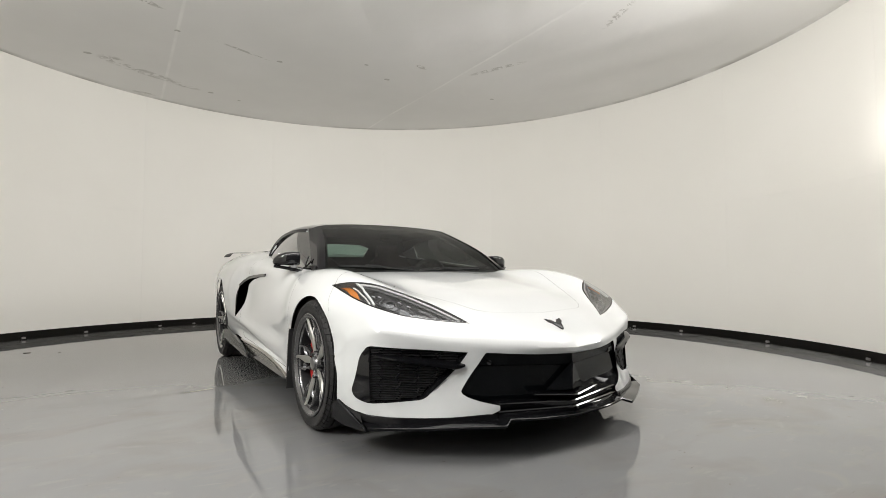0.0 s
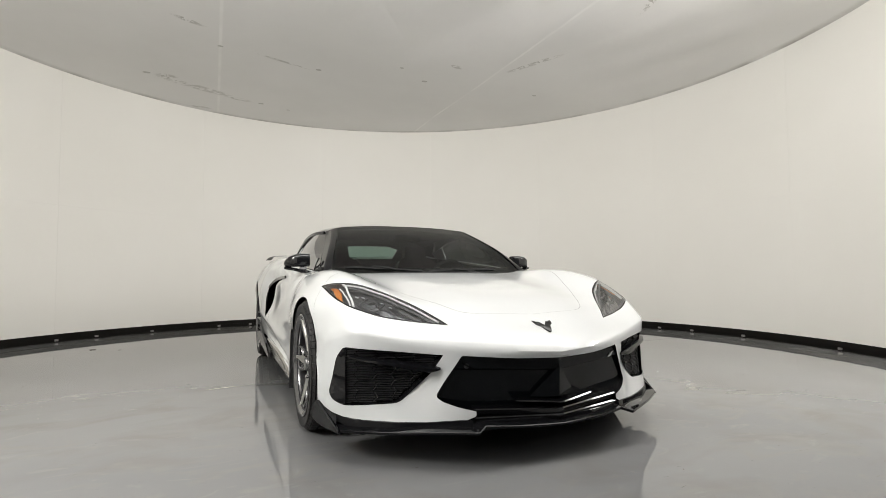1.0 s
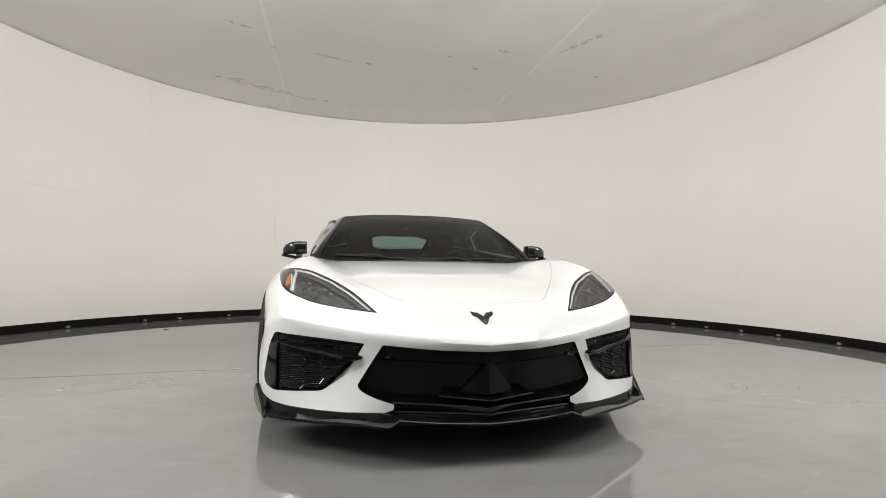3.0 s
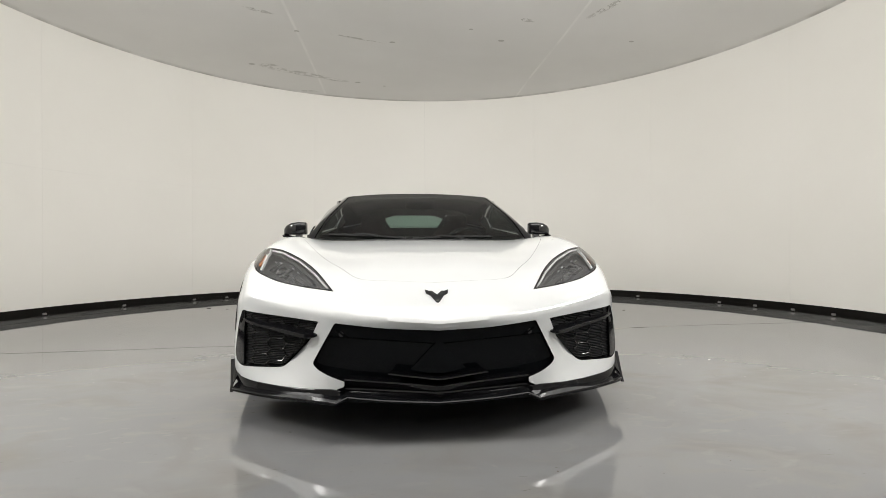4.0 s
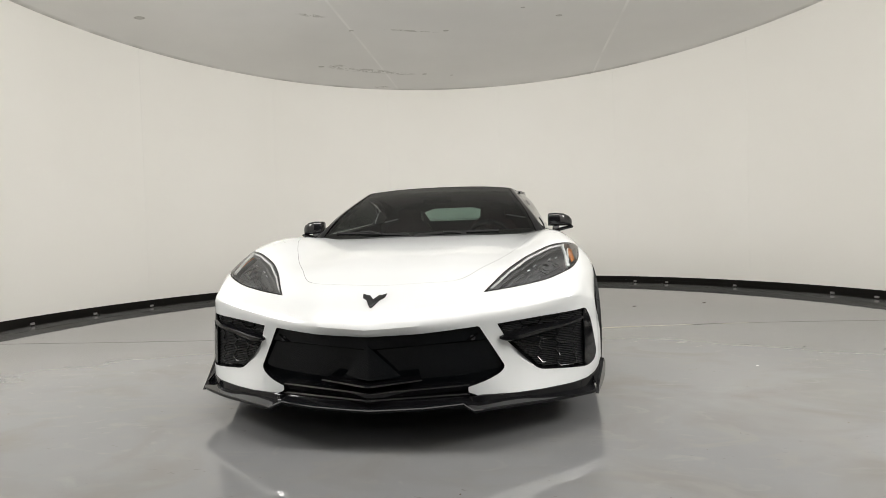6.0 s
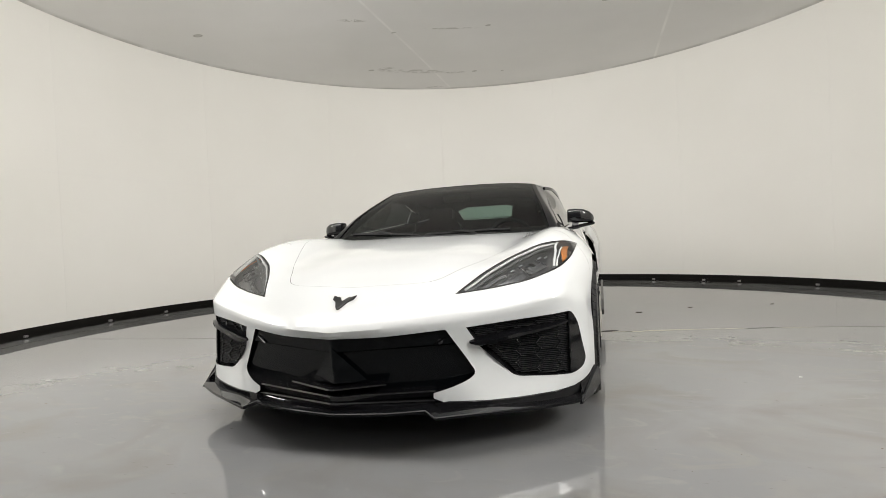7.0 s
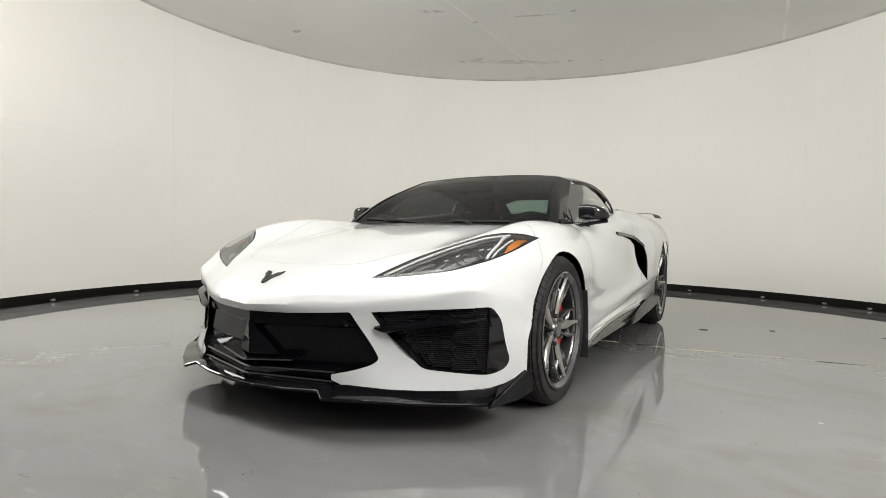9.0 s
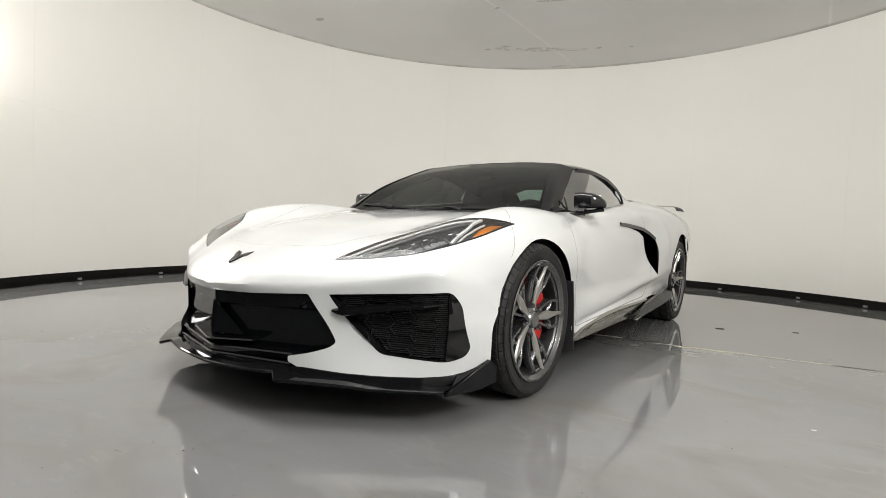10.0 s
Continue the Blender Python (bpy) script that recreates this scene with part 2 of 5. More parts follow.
def ring_band(a0, a1, z0, z1, r0, r1, step=1.5):
    """A curved slab between two angles, radii and heights."""
    n = max(2, math.ceil((a1 - a0) / step))
    rows = []
    for k in range(n + 1):
        a = a0 + (a1 - a0) * k / n
        rows.append([on_ring(a, z0, r0), on_ring(a, z1, r0), on_ring(a, z1, r1), on_ring(a, z0, r1)])
    bm = grid_bm(rows, closed=True)
    bm.verts.ensure_lookup_table()
    bm.faces.new([bm.verts[k] for k in range(4)])
    bm.faces.new([bm.verts[len(bm.verts) - 1 - k] for k in range(4)])
    bmesh.ops.recalc_face_normals(bm, faces=bm.faces[:])
    return bm


def build_booth():
    floor = part("floor", add_box(bmesh.new(), (18, 20, 0.1), pose(0, 0, -0.05)), FLOOR, smooth=False)
    tagged(floor, "glossy grey epoxy floor with scuffs and a crack", "floor", kind="structure")
    # curved screen: two tiers of panels with fine butt joints
    wall = part("wall_curved", ring_band(-60, 240, 0.10, HEIGHT + 0.2, RADIUS + 0.02, RADIUS + 0.08), HALL)
    tagged(wall, "curved off-white booth wall of smooth painted panels", "wall", kind="structure")
    edges = [-60, -57.6, -33.6, -9.6, 14.4, 38.4, 62.4, 86.4, 110.4, 134.4, 158.4, 182.4, 206.4, 230.4, 240]
    for a0, a1 in zip(edges, edges[1:]):
        for z0, z1 in ((0.10, 1.6647), (1.6653, HEIGHT + 0.2)):
            part("panel", ring_band(a0 + 0.006, a1 - 0.006, z0, z1, RADIUS, RADIUS + 0.019), WALL, wall)
    build_floor_marks(floor)
    track = part("baseboard", ring_band(-60, 240, 0.0, 0.043, RADIUS + 0.02, RADIUS + 0.06), BASE)
    tagged(track, "black metal track along the foot of the wall", "baseboard", kind="structure")
    part("rail", ring_band(-60, 240, 0.045, 0.098, RADIUS + 0.004, RADIUS + 0.05), BASE, track)
    rng = random.Random(4)
    a = -58.0
    while a < 238:
        bm = add_box(bmesh.new(), (0.02, 0.04, 0.022), Matrix.Translation(on_ring(a, 0.024, RADIUS + 0.012)) @ pose(0, 0, 0, 0, 0, a), 0.004)
        part("clip", bm, CLIP, track)
        a += rng.choice((6.0, 9.0, 12.0, 15.0))
    build_ceiling()
    # the hall around the booth
    for name, size, m in (("wall_north", (18, 0.2, 6), pose(0, 10.1, 3)), ("wall_south", (18, 0.2, 6), pose(0, -10.1, 3)),
                          ("wall_east", (0.2, 20, 6), pose(9.1, 0, 3)), ("wall_west", (0.2, 20, 6), pose(-9.1, 0, 3))):
        tagged(part(name, add_box(bmesh.new(), size, m), HALL, smooth=False), "plain grey painted hall wall", "wall", kind="structure")
    tagged(part("ceiling_hall", add_box(bmesh.new(), (18.4, 20.4, 0.2), pose(0, 0, 6.1)), HALL, smooth=False), "plain hall ceiling", "ceiling", kind="structure")


def build_floor_marks(floor):
    """A filled joint across the slab with flaked coating, and a few loose chips."""
    rng = random.Random(11)
    line = curve3([(-4.2, 1.02, 0), (-2.29, 1.14, 0), (-1.48, 1.21, 0), (-0.77, 1.22, 0), (0.48, 1.53, 0), (1.18, 1.61, 0), (1.5, 1.68, 0), (2.24, 1.80, 0), (4.3, 1.92, 0)], 160)
    rows = []
    for p in line:
        w = 0.0022 + 0.0025 * max(0.0, noise.noise(Vector((p.x * 3.0, 0, 5)))) + (0.003 if 0.3 < p.x < 1.6 else 0)
        y = p.y + 0.006 * noise.noise(Vector((p.x * 6, 2, 0)))
        rows.append([(p.x, y - w, 0.0008), (p.x, y, 0.0004), (p.x, y + w, 0.0008)])
    part("joint", grid_bm(rows), JOINT, floor)
    for x, y, a, b in ((1.02, 1.62, 0.07, 0.022), (1.40, 1.66, 0.20, 0.020), (0.72, 1.57, 0.12, 0.014), (1.22, 1.60, 0.05, 0.018), (0.45, 1.545, 0.10, 0.012), (-1.3, 1.235, 0.10, 0.006), (0.98, 1.60, 0.10, 0.008), (1.12, 1.605, 0.09, 0.007), (1.58, 1.69, 0.12, 0.007), (1.74, 1.72, 0.07, 0.010), (1.90, 1.745, 0.10, 0.006), (2.10, 1.775, 0.09, 0.007), (2.35, 1.805, 0.12, 0.005), (0.60, 1.55, 0.08, 0.008)):
        outline = []
        for k in range(16):
            t = 2 * math.pi * k / 16
            s = 0.65 + 0.5 * rng.random()
            outline.append((x + a * s * math.cos(t), y + b * s * math.sin(t) + 0.22 * a * s * math.cos(t)))
        part("flaked_patch", plate(outline, 0.0012, pose(0, 0, 0.0002)), rng.choice((FLAKE, FLAKE, FLAKE, JOINT)), floor, smooth=False)
    for x, y, size, mat, label in ((1.30, 2.59, 0.032, CHIP, "small brown wood chip on the floor"), (1.79, 2.90, 0.022, CHIP, "small brown wood chip on the floor"), (2.55, 3.1, 0.02, CHIP, "small brown wood chip on the floor"),
                                   (1.91, 0.38, 0.009, PALE, "small white paint flake on the floor"), (-2.54, 3.92, 0.03, CHIP, "small brown wood chip on the floor"), (-2.27, 3.78, 0.014, CHIP, "small brown wood chip on the floor"),
                                   (2.4, 0.0, 0.007, CHIP, "tiny dark crumb on the floor"), (1.2, -1.5, 0.006, CHIP, "tiny dark crumb on the floor"), (-1.9, -0.6, 0.007, CHIP, "tiny dark crumb on the floor"), (-2.6, 1.9, 0.008, CHIP, "tiny dark crumb on the floor"),
                                   (2.9, 1.1, 0.007, CHIP, "tiny dark crumb on the floor"), (-1.4, -1.2, 0.005, CHIP, "tiny dark crumb on the floor")):
        outline = [(size * a, size * b) for a, b in ((-1, -0.1), (-0.6, -0.28), (0.5, -0.22), (1, 0.02), (0.45, 0.2), (-0.5, 0.24))]
        turn = rng.uniform(-25, 25)
        ob = part("floor_chip", plate(outline, size * 0.16, bevel=size * 0.04), mat, smooth=False)
        ob.matrix_world = pose(x, y, 0.0, 0, 0, turn)
        tagged(ob, label, "debris", "chips on the floor")


def build_crumbs():
    """Fine grit scattered over the slab."""
    rng = random.Random(23)
    bm = bmesh.new()
    for k in range(150):
        a, r = rng.uniform(0, 2 * math.pi), 3.9 * math.sqrt(rng.random())
        x, y, s = CX + r * math.cos(a), CY - 0.8 + r * math.sin(a), rng.uniform(0.0015, 0.0042)
        if abs(x) < 1.02 and -1.0 < y < 3.6:
            continue
        ring = [bm.verts.new((x + s * rng.uniform(0.6, 1.5) * math.cos(t), y + s * rng.uniform(0.6, 1.2) * math.sin(t), 0.0002)) for t in (0, 1.25, 2.5, 3.8, 5.0)]
        top = bm.verts.new((x, y, s * 0.5))
        for p, q in zip(ring, ring[1:] + ring[:1]):
            bm.faces.new((p, q, top))
    got = part("floor_grit", bm, CHIP, smooth=False)
    tagged(got, "fine dark grit scattered over the grey floor", "debris", kind="stuff")


def ceiling_height(x, y):
    """Hanging fabric: two welded seams, folds over the entrance and a slow sag."""
    r = math.hypot(x - CX, y - CY)
    inner = max(0.0, min(1.0, (RADIUS - r) / 0.8))
    z = HEIGHT
    for seam in (-1.33, 1.86):
        z += 0.006 * math.exp(-((x - seam) / 0.018) ** 2) * inner
    z += 0.03 * inner * noise.noise(Vector((x * 0.5, y * 0.5, 3.1)))
    fold = max(0.0, min(1.0, (2.9 - y) / 1.6)) * inner
    ridge = noise.noise(Vector((x * 1.7 + y * 0.5, y * 0.30, 7.7)))
    z += fold * (0.065 * ridge + 0.014 * (1 - abs(noise.noise(Vector((x * 1.3 - y * 0.9, y * 0.35, 1.3))))) ** 3)
    return z


def build_ceiling():
    rows = []
    rings = [RADIUS + 0.012] + [RADIUS - 0.004 - 0.045 * k for k in range(99)] + [0.02]
    for k in range(361):
        a = math.radians(k)
        row = []
        for r in rings:
            x, y = CX + r * math.cos(a), CY + r * math.sin(a)
            row.append((x, y, ceiling_height(x, y)))
        rows.append(row)
    bm = grid_bm(rows)
    bmesh.ops.remove_doubles(bm, verts=bm.verts[:], dist=1e-4)
    bmesh.ops.recalc_face_normals(bm, faces=bm.faces[:])
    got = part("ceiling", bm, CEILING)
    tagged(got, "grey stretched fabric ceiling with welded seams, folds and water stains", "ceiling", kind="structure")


def math_node(m, kind, a, b):
    n = m.node_tree.nodes.new("ShaderNodeMath")
    n.operation = kind
    for k, v in enumerate((a, b)):
        if isinstance(v, (int, float)):
            n.inputs[k].default_value = v
        else:
            m.node_tree.links.new(v, n.inputs[k])
    return n.outputs[0]


def patch(m, x, y, half_x, half_y, turn=0.0):
    """One inside an oval of the ceiling, fading to nought at its rim."""
    c = m.node_tree.nodes.new("ShaderNodeTexCoord")
    mp = m.node_tree.nodes.new("ShaderNodeMapping")
    mp.vector_type = "TEXTURE"
    mp.inputs["Location"].default_value = (x, y, HEIGHT)
    mp.inputs["Rotation"].default_value = (0, 0, radians(turn))
    mp.inputs["Scale"].default_value = (half_x, half_y, 9.0)
    m.node_tree.links.new(c.outputs["Object"], mp.inputs["Vector"])
    ln = m.node_tree.nodes.new("ShaderNodeVectorMath")
    ln.operation = "LENGTH"
    m.node_tree.links.new(mp.outputs["Vector"], ln.inputs[0])
    r = m.node_tree.nodes.new("ShaderNodeMapRange")
    r.interpolation_type = "SMOOTHSTEP"
    r.inputs["From Min"].default_value, r.inputs["From Max"].default_value = 1.0, 0.45
    m.node_tree.links.new(ln.outputs["Value"], r.inputs["Value"])
    return r.outputs["Result"]


def finish_ceiling_material():
    m = CEILING
    col = blend(m, noise_fac(m, 0.8, 3.0, 0.3, 0.7), (0.76, 0.75, 0.732), (0.81, 0.80, 0.782))
    # water stains: brown rims and dots, in rows
    n = node(m, "ShaderNodeTexNoise", Scale=13.0, Detail=3.0, Distortion=0.6)
    m.node_tree.links.new(coords(m), n.inputs["Vector"])
    edge = math_node(m, "ABSOLUTE", math_node(m, "SUBTRACT", n.outputs["Fac"], 0.52), 0)
    rims = value_between(m, math_node(m, "LESS_THAN", edge, 0.026), 0.0, 0.55)
    blots = value_between(m, math_node(m, "GREATER_THAN", n.outputs["Fac"], 0.585), 0.0, 0.42)
    marks = math_node(m, "MAXIMUM", rims, blots)
    total = None
    for x, y, hx, hy, turn in ((-1.55, 4.86, 0.62, 0.11, 27), (-1.93, 4.58, 0.17, 0.13, 20), (-1.06, 5.12, 0.22, 0.07, 18), (-1.62, 2.82, 0.20, 0.05, 25), (-0.65, 3.5, 0.42, 0.03, 22),
                               (2.13, 2.40, 0.48, 0.06, -64), (2.28, 0.66, 0.34, 0.05, 70), (-1.56, 5.70, 0.20, 0.06, 10), (1.31, 2.84, 0.12, 0.05, 20)):
        p = patch(m, x, y, hx, hy, turn)
        total = p if total is None else math_node(m, "MAXIMUM", total, p)
    marks = math_node(m, "MULTIPLY", marks, total)
    for x, y, r in ((-2.16, 4.51, 0.05), (-0.755, 5.20, 0.045), (-1.33, 3.34, 0.035), (-0.21, 3.60, 0.04), (1.14, 3.45, 0.045), (-3.50, 2.52, 0.07), (-0.35, 5.35, 0.03), (0.72, 3.15, 0.03), (2.75, 3.3, 0.035)):
        p = patch(m, x, y, r, r * 0.7)
        ring = math_node(m, "MULTIPLY", p, math_node(m, "SUBTRACT", 1.35, p))
        marks = math_node(m, "MAXIMUM", marks, math_node(m, "MULTIPLY", ring, 1.3))
    # darker along the rim, broken up by noise
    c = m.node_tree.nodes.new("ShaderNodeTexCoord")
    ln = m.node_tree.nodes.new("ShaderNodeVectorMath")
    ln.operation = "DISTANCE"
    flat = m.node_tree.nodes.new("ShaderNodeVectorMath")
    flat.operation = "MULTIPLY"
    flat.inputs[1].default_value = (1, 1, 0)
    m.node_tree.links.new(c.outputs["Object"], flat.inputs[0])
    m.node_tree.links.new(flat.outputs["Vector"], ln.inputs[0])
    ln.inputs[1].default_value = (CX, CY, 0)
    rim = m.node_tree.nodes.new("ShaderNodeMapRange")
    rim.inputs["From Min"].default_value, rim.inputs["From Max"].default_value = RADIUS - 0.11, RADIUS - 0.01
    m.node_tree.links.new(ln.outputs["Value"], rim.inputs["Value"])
    rim_dark = math_node(m, "MULTIPLY", rim.outputs["Result"], noise_fac(m, 2.6, 6.0, 0.32, 0.78))
    marks = math_node(m, "MAXIMUM", marks, math_node(m, "MULTIPLY", rim_dark, 0.8))
    # the welded seams, smooth and paler than the cloth; their sheen is put into the colour
    xyz = m.node_tree.nodes.new("ShaderNodeSeparateXYZ")
    m.node_tree.links.new(c.outputs["Object"], xyz.inputs[0])
    weld = None
    for seam in (-1.33, 1.86):
        off = math_node(m, "ABSOLUTE", math_node(m, "SUBTRACT", xyz.outputs["X"], seam), 0)
        line = m.node_tree.nodes.new("ShaderNodeMapRange")
        line.inputs["From Min"].default_value, line.inputs["From Max"].default_value = 0.022, 0.008
        m.node_tree.links.new(off, line.inputs["Value"])
        weld = line.outputs["Result"] if weld is None else math_node(m, "MAXIMUM", weld, line.outputs["Result"])
    weld = math_node(m, "MULTIPLY", weld, value_between(m, noise_fac(m, 1.5, 3.0, 0.3, 0.6), 0.0, 0.7))
    col = blend(m, weld, col, (0.93, 0.92, 0.90))
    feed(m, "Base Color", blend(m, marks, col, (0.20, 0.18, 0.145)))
    feed(m, "Roughness", value_between(m, noise_fac(m, 1.2, 3.0), 0.32, 0.48))
    bump(m, noise_fac(m, 1.6, 4.0), 0.10, 0.03)


finish_ceiling_material()
build_booth()
build_crumbs()

from mathutils.bvhtree import BVHTree

# ---- the car: body ----
car = new("sports_car")
tagged(car, "white low sports car with black roof and aero parts", "car")

# Character lines of one half of the body, from the foot of the front apron over the nose lip and along to the tail.
# Stations: apron foot, apron low, apron high, lip, ridge, above ridge, nose, then backwards along the car.
BODY = [
    # middle of the car
    [(0, -0.90, 0.17), (0, -0.905, 0.25), (0, -0.90, 0.35), (0, -0.915, 0.428), (0, -0.933, 0.455), (0, -0.905, 0.488), (0, -0.80, 0.560), (0, -0.62, 0.635),
     (0, -0.38, 0.697), (0, -0.08, 0.745), (0, 0.22, 0.782), (0, 0.42, 0.800), (0, 0.95, 0.82), (0, 1.40, 0.85), (0, 1.85, 0.90), (0, 2.30, 0.97), (0, 2.72, 0.97), (0, 3.15, 0.95), (0, 3.52, 0.93)],
    [(0.20, -0.88, 0.17), (0.20, -0.885, 0.25), (0.20, -0.88, 0.35), (0.205, -0.885, 0.434), (0.205, -0.902, 0.466), (0.20, -0.876, 0.496), (0.21, -0.775, 0.564), (0.22, -0.61, 0.636),
     (0.235, -0.375, 0.697), (0.25, -0.08, 0.745), (0.26, 0.22, 0.782), (0.26, 0.43, 0.800), (0.25, 0.95, 0.82), (0.25, 1.40, 0.85), (0.24, 1.85, 0.90), (0.24, 2.30, 0.97), (0.24, 2.72, 0.97), (0.24, 3.15, 0.955), (0.25, 3.52, 0.93)],
    # inner edge of the lamps, then the hood's shoulder
    [(0.385, -0.838, 0.17), (0.40, -0.825, 0.25), (0.415, -0.795, 0.35), (0.42, -0.79, 0.443), (0.42, -0.806, 0.479), (0.420, -0.780, 0.503), (0.432, -0.70, 0.563), (0.46, -0.57, 0.630),
     (0.50, -0.36, 0.686), (0.53, -0.08, 0.736), (0.56, 0.22, 0.777), (0.57, 0.47, 0.799), (0.55, 0.95, 0.83), (0.53, 1.40, 0.87), (0.50, 1.85, 0.92), (0.48, 2.30, 0.98), (0.47, 2.72, 0.985), (0.47, 3.15, 0.965), (0.48, 3.52, 0.935)],
    # crest of the fender, then the waist line and the haunch
    [(0.60, -0.730, 0.17), (0.61, -0.675, 0.25), (0.62, -0.640, 0.35), (0.625, -0.675, 0.458), (0.628, -0.690, 0.505), (0.629, -0.668, 0.522), (0.645, -0.60, 0.572), (0.685, -0.47, 0.662),
     (0.735, -0.28, 0.748), (0.752, -0.03, 0.802), (0.758, 0.24, 0.818), (0.765, 0.52, 0.812), (0.778, 0.95, 0.842), (0.755, 1.40, 0.885), (0.705, 1.82, 0.935), (0.67, 2.30, 0.985), (0.66, 2.72, 0.995), (0.67, 3.15, 0.975), (0.68, 3.50, 0.94)],
    # shoulder: outer edge of the lamps, top of the doors and of the rear wing
    [(0.77, -0.617, 0.17), (0.78, -0.585, 0.25), (0.785, -0.568, 0.35), (0.79, -0.590, 0.470), (0.793, -0.598, 0.528), (0.795, -0.584, 0.543), (0.795, -0.545, 0.572), (0.812, -0.43, 0.652),
     (0.838, -0.22, 0.726), (0.858, 0.0, 0.755), (0.872, 0.25, 0.758), (0.875, 0.54, 0.752), (0.885, 0.95, 0.765), (0.868, 1.38, 0.790), (0.865, 1.82, 0.845), (0.862, 2.30, 0.895), (0.86, 2.72, 0.905), (0.85, 3.15, 0.89), (0.83, 3.48, 0.87)],
    # widest line of the side
    [(0.858, -0.52, 0.17), (0.863, -0.515, 0.25), (0.866, -0.508, 0.35), (0.866, -0.508, 0.460), (0.862, -0.502, 0.508), (0.860, -0.489, 0.526), (0.858, -0.46, 0.568), (0.888, -0.35, 0.602),
     (0.926, -0.18, 0.630), (0.945, 0.0, 0.640), (0.945, 0.26, 0.615), (0.935, 0.55, 0.565), (0.924, 0.95, 0.59), (0.909, 1.38, 0.575), (0.868, 1.84, 0.612), (0.962, 2.30, 0.69), (0.966, 2.72, 0.70), (0.94, 3.15, 0.70), (0.89, 3.46, 0.70)],
    [(0.900, -0.445, 0.17), (0.905, -0.44, 0.25), (0.904, -0.435, 0.35), (0.902, -0.43, 0.44), (0.900, -0.426, 0.478), (0.899, -0.416, 0.495), (0.902, -0.38, 0.52), (0.922, -0.27, 0.535),
     (0.946, -0.12, 0.54), (0.953, 0.02, 0.53), (0.945, 0.28, 0.42), (0.927, 0.56, 0.43), (0.917, 0.95, 0.455), (0.907, 1.38, 0.47), (0.878, 1.84, 0.505), (0.962, 2.30, 0.50), (0.967, 2.72, 0.50), (0.93, 3.15, 0.50), (0.88, 3.44, 0.50)],
    # sill
    [(0.926, -0.375, 0.17), (0.928, -0.37, 0.25), (0.928, -0.365, 0.34), (0.926, -0.35, 0.40), (0.925, -0.34, 0.41), (0.924, -0.32, 0.42), (0.930, -0.27, 0.42), (0.942, -0.18, 0.40),
     (0.95, -0.05, 0.36), (0.948, 0.12, 0.27), (0.948, 0.32, 0.215), (0.951, 0.56, 0.240), (0.953, 0.95, 0.264), (0.953, 1.38, 0.268), (0.948, 1.82, 0.29), (0.945, 2.30, 0.26), (0.945, 2.72, 0.26), (0.91, 3.15, 0.30), (0.86, 3.42, 0.34)],
]
# the scoop ahead of the side vents
for line, dip in zip(BODY, ((0, 1.62, 0.874), (0.245, 1.62, 0.874), (0.515, 1.62, 0.895), (0.732, 1.62, 0.910), (0.862, 1.60, 0.816), (0.891, 1.62, 0.592), (0.892, 1.62, 0.485), (0.950, 1.60, 0.275))):
    line.insert(14, dip)
for line, rise in zip(BODY, ((0, 2.05, 0.932), (0.24, 2.05, 0.932), (0.49, 2.05, 0.948), (0.688, 2.04, 0.962), (0.866, 2.04, 0.870), (0.948, 2.03, 0.672), (0.943, 2.03, 0.545), (0.947, 2.05, 0.28))):
    line.insert(16, rise)
COWL, TAIL_GLASS = 11, 17
# a crease along the doors that rises to the rear wheel, and a tuck under it
hollow, sill = BODY[6], BODY[7]
crease = [tuple(Vector(a).lerp(Vector(b), 0.5)) for a, b in zip(hollow, sill)]
tuck = [tuple(Vector(a).lerp(Vector(b), 0.82)) for a, b in zip(hollow, sill)]
for k, (y, xc, zc, xt, zt) in enumerate(((0.30, 0.949, 0.300, 0.947, 0.250), (0.56, 0.945, 0.300, 0.936, 0.268), (0.95, 0.944, 0.322, 0.930, 0.292), (1.38, 0.946, 0.362, 0.928, 0.322),
                                         (1.61, 0.946, 0.387, 0.932, 0.345), (1.82, 0.948, 0.406, 0.936, 0.360), (2.05, 0.955, 0.425, 0.942, 0.374), (2.30, 0.962, 0.445, 0.950, 0.390))):
    crease[10 + k], tuck[10 + k] = (xc, y, zc), (xt, y, zt)
BODY[7:7] = [crease, tuck]
for line in BODY:  # a tight crease along the nose, and the foot of the apron
    line[0] = (line[0][0], line[0][1], 0.152)
    a, b = Vector(line[4]), Vector(line[5])
    line[3] = (line[3][0], a.y + 0.013, line[3][2])
    a.y += 0.011 * min(1.0, max(0.0, (a.x - 0.1) / 0.3))
    line[4], line[5] = tuple(a), tuple(a.lerp(b, 0.42))
surface, along, across, PU, PV = loft(BODY, 0.022, 0.022)


def eased(v, a, b):
    t = np.clip((v - a) / (b - a), 0, 1)
    return t * t * (3 - 2 * t)


# the doors' pressings are drawn out soft between the front wheel, the shoulder and the crease over the sill
soft_doors = (eased(surface[..., 0], 0.72, 0.80) * eased(surface[..., 1], 0.45, 0.70) * eased(surface[..., 1], 2.22, 2.02)
              * eased(surface[..., 2], 0.42, 0.50) * eased(surface[..., 2], 0.83, 0.74))[1:-1, 1:-1, None]
for _ in range(110):
    mean = (surface[:-2, 1:-1] + surface[2:, 1:-1] + surface[1:-1, :-2] + surface[1:-1, 2:]) / 4
    surface[1:-1, 1:-1] += soft_doors * 0.6 * (mean - surface[1:-1, 1:-1])


